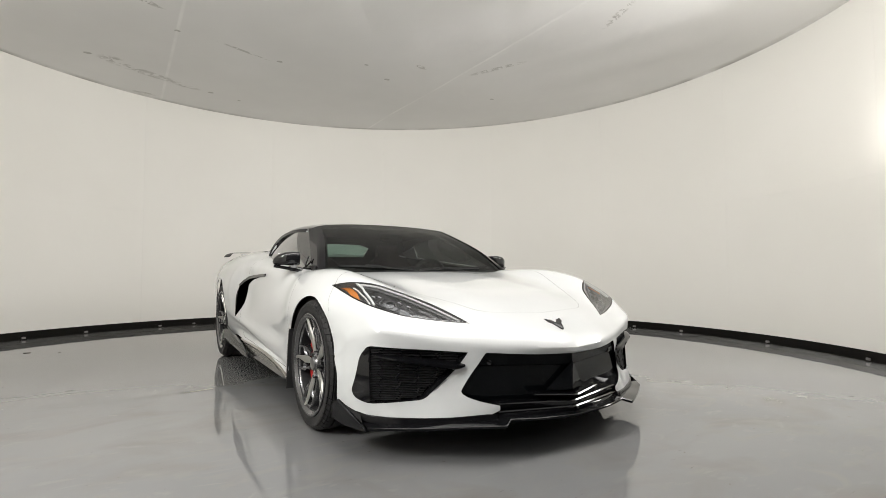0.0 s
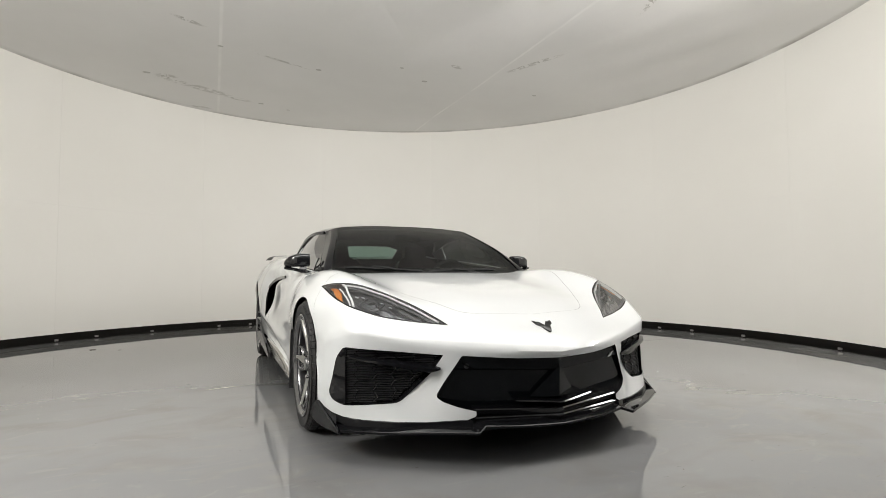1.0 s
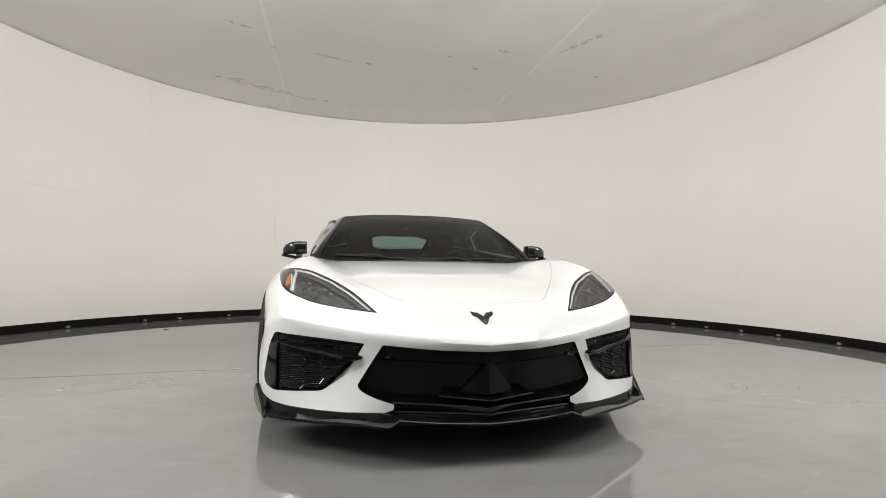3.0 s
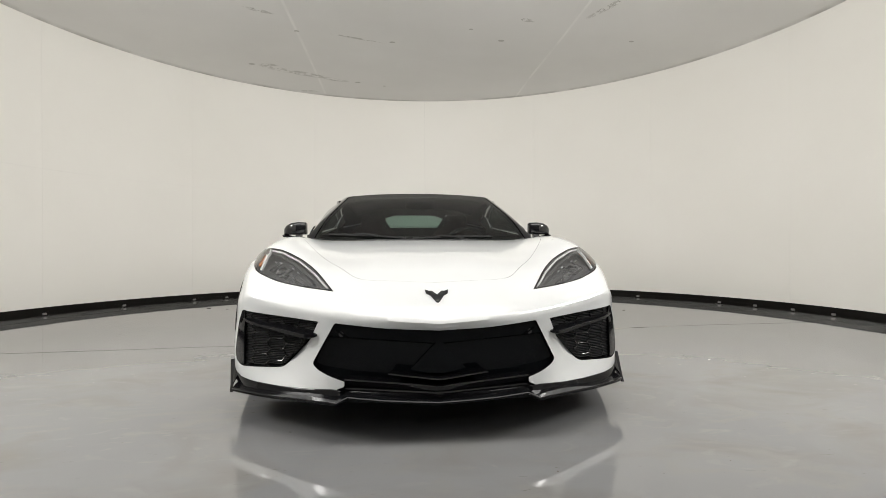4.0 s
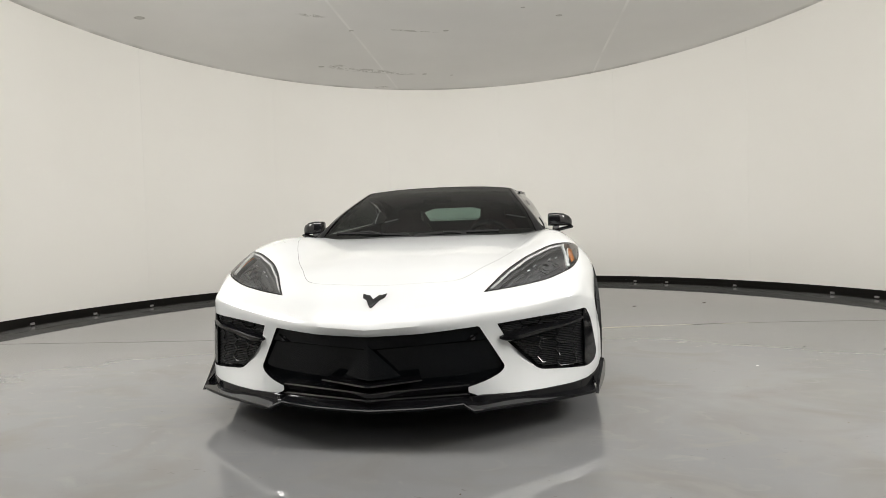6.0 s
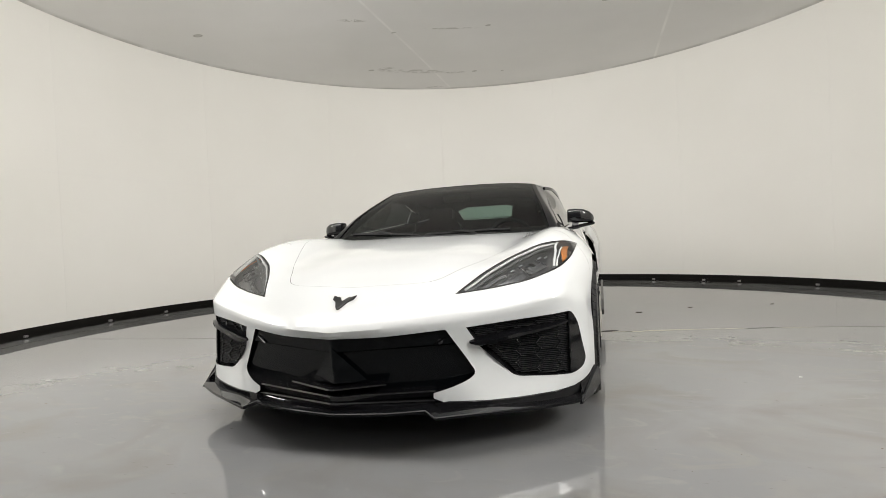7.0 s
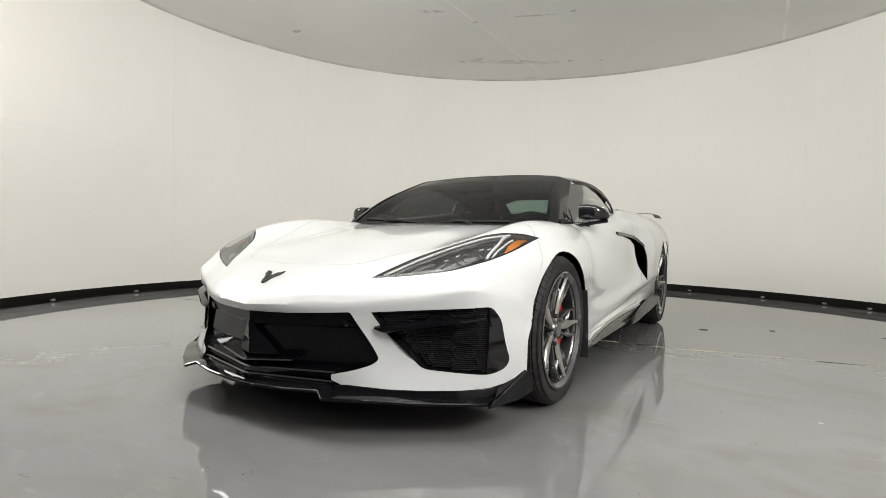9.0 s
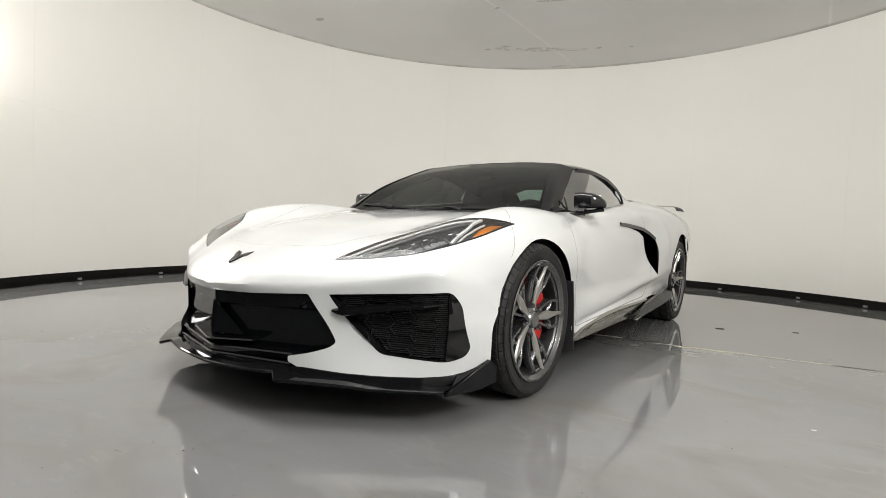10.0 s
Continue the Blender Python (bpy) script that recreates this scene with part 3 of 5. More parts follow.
def sheet_bm(skip=lambda u, v: False, inward=0.0, every=1):
    """The body's sheet as a mesh, without the stretches that skip names."""
    bm = bmesh.new()
    pts = surface
    if inward:
        du, dv = np.gradient(pts, axis=1), np.gradient(pts, axis=0)
        nrm = np.cross(dv, du)
        nrm /= np.linalg.norm(nrm, axis=2, keepdims=True) + 1e-9
        pts = pts - nrm * inward
    ks, js = list(range(0, len(PV), every)), list(range(0, len(PU), every))
    ks += [len(PV) - 1] * (ks[-1] != len(PV) - 1)
    js += [len(PU) - 1] * (js[-1] != len(PU) - 1)
    verts = [[bm.verts.new(pts[k][j]) for j in js] for k in ks]
    for a in range(len(ks) - 1):
        for b in range(len(js) - 1):
            if not skip((PU[js[b]] + PU[js[b + 1]]) / 2, (PV[ks[a]] + PV[ks[a + 1]]) / 2):
                bm.faces.new((verts[a][b], verts[a + 1][b], verts[a + 1][b + 1], verts[a][b + 1]))
    bmesh.ops.delete(bm, geom=[v for v in bm.verts if not v.link_faces], context="VERTS")
    return bm


def in_cabin(u, v):
    return along[COWL] < u < along[TAIL_GLASS] and v < across[3]


class Flat:
    """A direction to look along, with plane coordinates across it."""

    def __init__(self, way):
        self.way = Vector(way).normalized()
        self.a = self.way.cross(Vector((0, 0, 1)) if abs(self.way.z) < 0.9 else Vector((0, 1, 0))).normalized()
        self.b = self.a.cross(self.way).normalized()

    def __call__(self, p):
        p = Vector(p)
        return p.dot(self.a), p.dot(self.b)


def inside(pt, poly):
    x, y = pt
    hit = False
    for (x0, y0), (x1, y1) in zip(poly, poly[1:] + poly[:1]):
        if (y0 > y) != (y1 > y) and x < (x1 - x0) * (y - y0) / (y1 - y0) + x0:
            hit = not hit
    return hit


def knife(bm, outline, way, near=lambda c: True, closed=True):
    """Cuts a sheet along an outline of points seen along a direction; gives back the faces inside it."""
    flat = Flat(way)
    poly = [flat(p) for p in outline]
    lo = [min(p[k] for p in poly) - 0.03 for k in (0, 1)]
    hi = [max(p[k] for p in poly) + 0.03 for k in (0, 1)]

    def boxed(f):
        q = [flat(v.co) for v in f.verts]
        return (max(p[0] for p in q) > lo[0] and min(p[0] for p in q) < hi[0] and max(p[1] for p in q) > lo[1] and min(p[1] for p in q) < hi[1])

    pool = {f for f in bm.faces if near(f.calc_center_median()) and boxed(f)}
    ends = list(zip(outline, outline[1:] + outline[:1] if closed else outline[1:]))
    for p, q in ends:
        p, q = Vector(p), Vector(q)
        a, b = flat(p), flat(q)
        length = math.hypot(b[0] - a[0], b[1] - a[1])
        if length < 1e-6:
            continue
        d = ((b[0] - a[0]) / length, (b[1] - a[1]) / length)
        hits = []
        for f in pool:
            s = [((c[0] - a[0]) * d[0] + (c[1] - a[1]) * d[1], (c[1] - a[1]) * d[0] - (c[0] - a[0]) * d[1]) for c in (flat(v.co) for v in f.verts)]
            if min(x for x, _ in s) < length and max(x for x, _ in s) > 0 and min(y for _, y in s) < -1e-6 and max(y for _, y in s) > 1e-6:
                hits.append(f)
        if not hits:
            continue
        geom = list(set(hits) | {e for f in hits for e in f.edges} | {v for f in hits for v in f.verts})
        side = flat.a * -d[1] + flat.b * d[0]
        done = bmesh.ops.bisect_plane(bm, geom=geom, dist=2e-5, plane_co=p, plane_no=side)
        pool |= {g for g in done["geom"] if isinstance(g, bmesh.types.BMFace)}
        pool = {f for f in pool if f.is_valid}
    return [f for f in pool if inside(flat(f.calc_center_median()), poly)]


def take(bm, faces):
    """Moves faces out of a mesh into one of their own."""
    keep = set(faces)
    out = bmesh.new()
    made = {}
    for f in keep:
        for v in f.verts:
            if v not in made:
                made[v] = out.verts.new(v.co)
    for f in keep:
        out.faces.new([made[v] for v in f.verts])
    bmesh.ops.delete(bm, geom=list(keep), context="FACES")
    return out


def ribbon(line, width, way):
    """An outline of a narrow strip along a line, as seen along a direction."""
    flat = Flat(way)
    left, right = [], []
    for i, p in enumerate(line):
        d = Vector(line[min(i + 1, len(line) - 1)]) - Vector(line[max(i - 1, 0)])
        n = flat.way.cross(d).normalized() * width / 2
        left.append(Vector(p) + n)
        right.append(Vector(p) - n)
    return left + right[::-1]


def rounded(points, radius, n=5):
    """An outline with its corners rounded; a radius for all or for each."""
    out = []
    pts = [Vector(p) for p in points]
    for i, p in enumerate(pts):
        r = radius[i] if isinstance(radius, (list, tuple)) else radius
        a, b = pts[i - 1] - p, pts[(i + 1) % len(pts)] - p
        if r <= 0:
            out.append(p)
            continue
        r = min(r, a.length * 0.48, b.length * 0.48)
        p0, p1 = p + a.normalized() * r, p + b.normalized() * r
        for k in range(n + 1):
            t = k / n
            out.append(p0 * (1 - t) ** 2 + p * 2 * t * (1 - t) + p1 * t * t)
    return out


def disc_outline(y, z, r, n=40, squash=1.0):
    return [(1, y + r * math.cos(2 * math.pi * k / n), z + squash * r * math.sin(2 * math.pi * k / n)) for k in range(n)]


FRONT, SIDE, TOP = (0, 1, 0), (-1, 0, 0), (0, 0, -1)
LAMP_WAY = (-0.35, 0.62, -0.70)
AXLES = ((0.020, 0.324, 0.351), (2.722, 0.346, 0.392))
GRILLE = rounded([(-0.02, 0, 0.428), (0.20, 0, 0.4345), (0.411, 0, 0.446), (0.507, 0, 0.276), (0.487, 0, 0.257), (0.439, 0, 0.239), (0.368, 0, 0.222), (0.368, 0, 0.203), (0.405, 0, 0.186), (0.42, 0, 0.150), (0.2, 0, 0.140), (-0.02, 0, 0.140)], [0, 0, 0.008, 0.016, 0.02, 0.02, 0.003, 0.006, 0.01, 0, 0, 0])
INTAKE = rounded([(0.480, 0, 0.448), (0.846, 0, 0.476), (0.870, 0, 0.43), (0.896, 0, 0.278), (0.886, 0, 0.247), (0.850, 0, 0.229), (0.636, 0, 0.245), (0.520, 0, 0.368)], [0, 0.014, 0.04, 0.014, 0.014, 0.02, 0.03, 0])
LAMP = rounded([(0.424, -0.698, 0.562), (0.515, -0.53, 0.64), (0.60, -0.412, 0.695), (0.70, -0.318, 0.735), (0.797, -0.247, 0.757), (0.872, -0.118, 0.744), (0.860, -0.235, 0.706),
                (0.840, -0.350, 0.666), (0.797, -0.455, 0.627), (0.70, -0.545, 0.600), (0.55, -0.635, 0.577)], [0.006, 0.05, 0.05, 0.05, 0.02, 0.012, 0.05, 0.05, 0.05, 0.05, 0.05], 3)
VENT = rounded([(1, 1.30, 0.778), (1, 1.80, 0.756), (1, 1.99, 0.70), (1, 2.04, 0.61), (1, 2.03, 0.53), (1, 1.985, 0.425), (1, 1.93, 0.46), (1, 1.845, 0.53), (1, 1.815, 0.60), (1, 1.80, 0.700), (1, 1.70, 0.734)], [0.004, 0.06, 0.05, 0.05, 0.04, 0.01, 0.03, 0.04, 0.04, 0.02, 0.03])
HOOD_EDGE = curve3([(0, -0.720, 0), (0.10, -0.707, 0), (0.20, -0.692, 0), (0.285, -0.668, 0), (0.338, -0.632, 0), (0.372, -0.583, 0), (0.41, -0.51, 0), (0.49, -0.365, 0), (0.565, -0.205, 0), (0.628, -0.06, 0), (0.674, 0.06, 0), (0.712, 0.25, 0), (0.730, 0.48, 0)], 64)
DOOR_EDGE = [(1, 0.47, 0.82), (1, 0.425, 0.74), (1, 0.400, 0.62), (1, 0.412, 0.465), (1, 0.408, 0.30), (1, 0.42, 0.248), (1, 1.0, 0.275), (1, 1.66, 0.30), (1, 1.86, 0.44), (1, 1.90, 0.62), (1, 1.74, 0.95)]
SEAM = [(0.95, -0.05, 0.80), (0.95, -0.135, 0.735), (0.95, -0.19, 0.66), (0.95, -0.235, 0.60)]


def build_body():
    bm = sheet_bm(in_cabin)
    pieces = {}
    for y, z, r in AXLES:
        take(bm, knife(bm, disc_outline(y, z, r, squash=1.0), SIDE)).free()
        low = [f for f in bm.faces if abs(f.calc_center_median().y - y) < r - 0.005 and f.calc_center_median().z < z]
        bmesh.ops.delete(bm, geom=low, context="FACES")
    front = lambda c: c.y < -0.35 and c.z < 0.5
    take(bm, knife(bm, GRILLE, FRONT, lambda c: c.y < -0.6 and c.z < 0.5)).free()
    take(bm, knife(bm, INTAKE, FRONT, front)).free()
    pieces["lens"] = take(bm, knife(bm, LAMP, LAMP_WAY, lambda c: c.y < 0 and c.z > 0.5))
    take(bm, knife(bm, VENT, SIDE, lambda c: c.x > 0.7)).free()
    on_top = lambda c: c.y > -0.80 and c.z > 0.54 and c.y < 0.55
    turn = next(k for k, q in enumerate(HOOD_EDGE) if q.x > 0.30)
    take(bm, knife(bm, ribbon(HOOD_EDGE[:turn + 1], 0.0007, TOP), TOP, on_top)).free()
    take(bm, knife(bm, ribbon(HOOD_EDGE[turn:], 0.0017, TOP), TOP, on_top)).free()
    hood = [(-0.05, -0.720, 0)] + [tuple(p) for p in HOOD_EDGE] + [(0.730, 0.6, 0), (-0.05, 0.6, 0)]
    flat = Flat(TOP)
    poly = [flat(p) for p in hood]
    pieces["hood"] = take(bm, [f for f in bm.faces if f.calc_center_median().z > 0.54 and inside(flat(f.calc_center_median()), poly)])
    door_line = rounded(DOOR_EDGE, [0, 0.08, 0.08, 0.08, 0.04, 0.02, 0.08, 0.08, 0.08, 0.08, 0])
    take(bm, knife(bm, ribbon(door_line, 0.0022, SIDE), SIDE, lambda c: c.x > 0.7)).free()
    flat = Flat(SIDE)
    poly = [flat(p) for p in door_line]
    pieces["door"] = take(bm, [f for f in bm.faces if f.calc_center_median().x > 0.6 and inside(flat(f.calc_center_median()), poly)])
    take(bm, knife(bm, ribbon(SEAM, 0.0012, SIDE), SIDE, lambda c: c.x > 0.7 and c.y < 0.1)).free()
    bumper, fender, rear = [], [], []
    for f in bm.faces:
        c = f.calc_center_median()
        line = -0.235 + (c.z - 0.60) * 0.85
        (rear if c.y > 1.2 else fender if c.y > min(line, -0.06) and c.x > 0.3 else bumper).append(f)
    pieces["front_bumper"], pieces["front_fender"], pieces["rear_quarter"] = take(bm, bumper), take(bm, fender), take(bm, rear)
    bm.free()
    return pieces


def both(name, bm, mat, label="", parent=None, sub=()):
    """The part for each side of the car."""
    other = mirrored(bm)
    return part(name, bm, mat, parent or car, label), part(name, other, mat, parent or car, label)


pieces = build_body()
whole_sheet = sheet_bm()
SKIN = BVHTree.FromBMesh(whole_sheet)
whole_sheet.free()


def skin_at(p, way, depth=0.0):
    """The place on the body that a point falls on along a direction, moved on by a depth."""
    way = Vector(way).normalized()
    hit = SKIN.ray_cast(Vector(p) - way * 0.6, way, 1.6)[0]
    return (hit if hit else Vector(p)) + way * depth


part("hood", joined(pieces["hood"], mirrored(pieces["hood"].copy())), PAINT, car)
part("front_bumper", joined(pieces["front_bumper"], mirrored(pieces["front_bumper"].copy())), PAINT, car)
both("front_fender", pieces["front_fender"], PAINT)
both("door", pieces["door"], PAINT)
rear = pieces["rear_quarter"]
part("rear_body", joined(rear, mirrored(rear.copy())), PAINT, car)

# ---- greenhouse ----
SCREEN = [
    [(0, 0.40, 0.797), (0, 0.70, 0.972), (0, 0.98, 1.110), (0, 1.14, 1.168)],
    [(0.30, 0.415, 0.797), (0.27, 0.695, 0.969), (0.25, 0.975, 1.106), (0.24, 1.138, 1.165)],
    [(0.56, 0.445, 0.797), (0.50, 0.682, 0.958), (0.45, 0.95, 1.089), (0.41, 1.120, 1.154)],
    [(0.712, 0.478, 0.797), (0.647, 0.663, 0.944), (0.577, 0.898, 1.062), (0.535, 1.090, 1.138)],
]
ROOF = [
    [(0, 1.145, 1.172), (0, 1.38, 1.197), (0, 1.65, 1.200), (0, 1.95, 1.178), (0, 2.14, 1.150)],
    [(0.25, 1.143, 1.168), (0.25, 1.38, 1.192), (0.25, 1.65, 1.195), (0.24, 1.95, 1.173), (0.23, 2.14, 1.146)],
    [(0.43, 1.128, 1.155), (0.44, 1.38, 1.178), (0.45, 1.65, 1.180), (0.44, 1.95, 1.155), (0.42, 2.14, 1.128)],
    [(0.543, 1.098, 1.137), (0.565, 1.38, 1.150), (0.575, 1.65, 1.148), (0.57, 1.95, 1.115), (0.55, 2.14, 1.085)],
    [(0.594, 1.172, 1.112), (0.620, 1.38, 1.112), (0.635, 1.62, 1.092), (0.645, 1.86, 1.035), (0.64, 2.08, 0.99)],
]
SIDE_WINDOW = [
    [(0.747, 0.572, 0.812), (0.782, 0.95, 0.846), (0.765, 1.40, 0.888), (0.712, 1.80, 0.935)],
    [(0.718, 0.695, 0.874), (0.745, 0.99, 0.920), (0.730, 1.42, 0.955), (0.697, 1.80, 0.965)],
    [(0.650, 0.932, 1.000), (0.692, 1.08, 1.020), (0.687, 1.44, 1.035), (0.675, 1.80, 0.998)],
    [(0.588, 1.165, 1.112), (0.630, 1.28, 1.108), (0.640, 1.50, 1.098), (0.655, 1.79, 1.045)],
]


def panel(cage, step=0.03, flip=True):
    pts = loft(cage, step, step)[0]
    bm = grid_bm([[tuple(p) for p in row] for row in pts])
    if flip:
        bmesh.ops.reverse_faces(bm, faces=bm.faces[:])
    return bm


def whole(bm):
    return joined(bm, mirrored(bm))


screen = part("windscreen", whole(panel(SCREEN)), SCREEN_GLASS, car, "dark tinted windscreen")
part("roof", thicken(whole(panel(ROOF)), 0.02), GLOSS, car, "gloss black roof panel")
both("side_window", panel(SIDE_WINDOW, flip=False), SIDE_GLASS, "tinted side glass")
PILLAR = [
    [(0.698, 0.470, 0.797), (0.636, 0.655, 0.948), (0.566, 0.898, 1.067), (0.523, 1.092, 1.143)],
    [(0.732, 0.474, 0.805), (0.661, 0.673, 0.945), (0.588, 0.905, 1.062), (0.546, 1.090, 1.135)],
    [(0.744, 0.520, 0.806), (0.678, 0.745, 0.939), (0.610, 0.980, 1.058), (0.572, 1.140, 1.124)],
    [(0.748, 0.572, 0.808), (0.686, 0.822, 0.935), (0.620, 1.050, 1.062), (0.586, 1.178, 1.124)],
]
both("windscreen_pillar", thicken(panel(PILLAR), 0.012), AERO)
both("pillar_trim", panel([[(x - 0.018, y + 0.006, z - 0.016) for x, y, z in row] for row in PILLAR]), CABIN)


# ---- wheels ----
def build_wheel(name, radius, width, rim, cx, phase):
    wheel = part(name, revolve([(-width / 2 + 0.02, rim - 0.012), (-width / 2 + 0.05, rim - 0.035), (0.0, rim - 0.045), (cx - 0.03, rim - 0.03),
                                (cx - 0.006, rim - 0.02), (cx + 0.004, rim - 0.006), (cx + 0.006, rim + 0.006), (cx - 0.004, rim + 0.008)], 72), BARREL, car, "dark alloy wheel with five bright tridents")
    half = width / 2
    shoulder = radius - 0.012
    prof = [(-half * 0.80, rim - 0.01), (-half * 0.99, rim + 0.03), (-half, (rim + radius) / 2), (-half * 0.93, shoulder - 0.01), (-half * 0.84, shoulder + 0.004)]
    for a, b in ((-0.80, -0.50), (-0.45, -0.04), (0.04, 0.45), (0.50, 0.80)):
        prof += [(half * a, radius - 0.012), (half * a + 0.002, radius - 0.002), (half * (a + b) / 2, radius), (half * b - 0.002, radius - 0.002), (half * b, radius - 0.012)]
    prof += [(half * 0.84, shoulder + 0.006), (half * 0.93, shoulder - 0.008), (half * 0.985, (rim + radius) / 2 + 0.018), (half, (rim + radius) / 2 + 0.008), (half * 1.0, (rim + radius) / 2 + 0.004),
             (half * 0.985, (rim + radius) / 2), (half * 0.985, rim + 0.022), (half * 0.96, rim + 0.010), (half * 0.90, rim + 0.004), (half * 0.80, rim - 0.01)]
    rows = []
    blocks = 58
    for k in range(blocks):
        for f, cut in ((0.0, True), (0.05, True), (0.08, False), (0.97, False)):
            row = []
            for x, r in prof:
                a = 2 * math.pi * (k + f + 1.2 * max(0.0, abs(x) / half - 0.5)) / blocks
                rr = r - 0.0045 if cut and r > shoulder - 0.009 and abs(x) > half * 0.46 else r
                row.append((x, rr * math.cos(a), rr * math.sin(a)))
            rows.append(row)
    bm = grid_bm(rows + rows[:1])
    bmesh.ops.remove_doubles(bm, verts=bm.verts[:], dist=1e-5)
    bmesh.ops.recalc_face_normals(bm, faces=bm.faces[:])
    part("tyre", bm, RUBBER, wheel)
    part("rim_lip", revolve([(cx - 0.020, rim - 0.026), (cx - 0.004, rim - 0.019), (cx + 0.003, rim - 0.008), (cx + 0.008, rim - 0.004), (cx + 0.009, rim + 0.002), (cx + 0.006, rim + 0.006)], 72), GUNMETAL, wheel)
    def dish(r):
        return cx - 0.030 + 0.032 * (r / rim) ** 2

    spear = [(0.030, 0.0090), (0.050, 0.0080), (0.08, 0.0115), (0.11, 0.0160), (0.135, 0.0185), (0.148, 0.0175), (0.19, 0.0095), (0.222, 0.0058), (0.228, 0.0075), (rim - 0.008, 0.0080)]
    for k in range(5):
        turn = Matrix.Rotation(2 * math.pi * k / 5 + phase, 4, "X")
        face, back = [], []
        for r, w in spear:
            d = dish(r)
            face.append([(d - 0.010, r, -w - 0.002), (d - 0.001, r, -w), (d, r, -w + 0.001), (d + 0.0005, r, 0), (d, r, w - 0.001), (d - 0.001, r, w), (d - 0.010, r, w + 0.002)])
            back.append([(d - 0.009, r, -w - 0.003), (d - 0.045, r, -w - 0.006), (d - 0.045, r, w + 0.006), (d - 0.009, r, w + 0.003)])
        for name, rows, mat, label in (("spoke", face, MACHINED, "machined spoke face"), ("spoke_back", back, GUNMETAL, "")):
            bm = grid_bm(rows, closed=name == "spoke_back")
            bmesh.ops.reverse_faces(bm, faces=bm.faces[:])
            bmesh.ops.transform(bm, matrix=turn, verts=bm.verts[:])
            part(name, bm, mat, wheel, label)
        for s in (-1, 1):
            for line in ([(cx - 0.052, 0.050, 0.014), (cx - 0.044, 0.100, 0.034), (cx - 0.036, 0.148, 0.052), (cx - 0.032, 0.160, 0.060), (cx - 0.024, 0.190, 0.061), (cx - 0.012, rim - 0.012, 0.056)],
                         [(cx - 0.034, 0.150, 0.016), (cx - 0.030, 0.170, 0.034), (cx - 0.028, 0.178, 0.057)]):
                path = [Vector((x, r, s * w)) for x, r, w in line]
                bm = sweep(path, [(-0.0085, -0.024), (0.0085, -0.024), (0.0066, 0.006), (0.0050, 0.008), (-0.0050, 0.008), (-0.0066, 0.006)], up=Vector((1, 0, 0)))
                bmesh.ops.transform(bm, matrix=turn, verts=bm.verts[:])
                part("spoke_prong", bm, GUNMETAL, wheel)
        bm = bmesh.new()
        bmesh.ops.create_cone(bm, cap_ends=True, segments=6, radius1=0.011, radius2=0.010, depth=0.03, matrix=turn @ pose(cx - 0.03, 0.055, 0.033, 0, 90, 0))
        part("lug_nut", bm, GUNMETAL, wheel)
    part("hub", revolve([(cx - 0.09, 0.075), (cx - 0.036, 0.072), (cx - 0.030, 0.04), (cx - 0.024, 0.036), (cx - 0.020, 0.032), (cx - 0.018, 0.0)], 32), GUNMETAL, wheel)
    part("centre_cap", revolve([(cx - 0.022, 0.033), (cx - 0.013, 0.031), (cx - 0.011, 0.0)], 32), STEEL, wheel, "grey centre cap")
    part("brake_disc", revolve([(-0.02, 0.08), (-0.02, 0.17), (0.01, 0.172), (0.012, 0.168), (0.012, 0.085), (0.03, 0.08), (0.03, 0.0)], 48), STEEL, wheel)
    return wheel


def place_wheel(wheel, m):
    wheel.matrix_world = m
    return wheel


def caliper(wheel, angle, r):
    rows = []
    for k in range(13):
        a = radians(angle - 58 + 116 * k / 12)
        rows.append([(x, q * math.cos(a), q * math.sin(a)) for x, q in ((-0.03, r - 0.05), (0.045, r - 0.055), (0.058, r - 0.03), (0.058, r + 0.015), (0.04, r + 0.028), (-0.03, r + 0.028))])
    bm = grid_bm(rows, closed=True)
    bm.verts.ensure_lookup_table()
    bm.faces.new([bm.verts[k] for k in range(6)])
    bm.faces.new([bm.verts[len(bm.verts) - 1 - k] for k in range(6)])
    bmesh.ops.recalc_face_normals(bm, faces=bm.faces[:])
    part("brake_caliper", bm, CALIPER, wheel, "red brake caliper")


WHEELS = (("wheel", 0.328, 0.245, 0.252, 0.115, 0.824, 0.0, 14), ("wheel", 0.346, 0.305, 0.264, 0.145, 0.793, 2.722, 166))
for name, radius, width, rim, cx, track, y, ca in WHEELS:
    for side in (1, -1):
        w = build_wheel(name, radius, width, rim, cx, 0.03 if side > 0 else math.pi - 0.03)
        caliper(w, ca if side > 0 else 180 - ca, 0.165)
        place_wheel(w, pose(side * track, y, radius, 0, 0, 0 if side > 0 else 180))


def wheel_well(y, z, r, x0, x1):
    rows = []
    for k in range(25):
        a = radians(-20 + 220 * k / 24)
        rows.append([(x, y + q * math.cos(a), z + q * math.sin(a)) for x, q in ((x1, r), (x0, r + 0.005), (x0, 0.02))])
    return grid_bm(rows)


for y, z, r in AXLES:
    both("wheel_liner", wheel_well(y, z, r + 0.004, 0.60, 0.900 if y < 1 else 0.925), DARK)

# ---- inside of the body ----


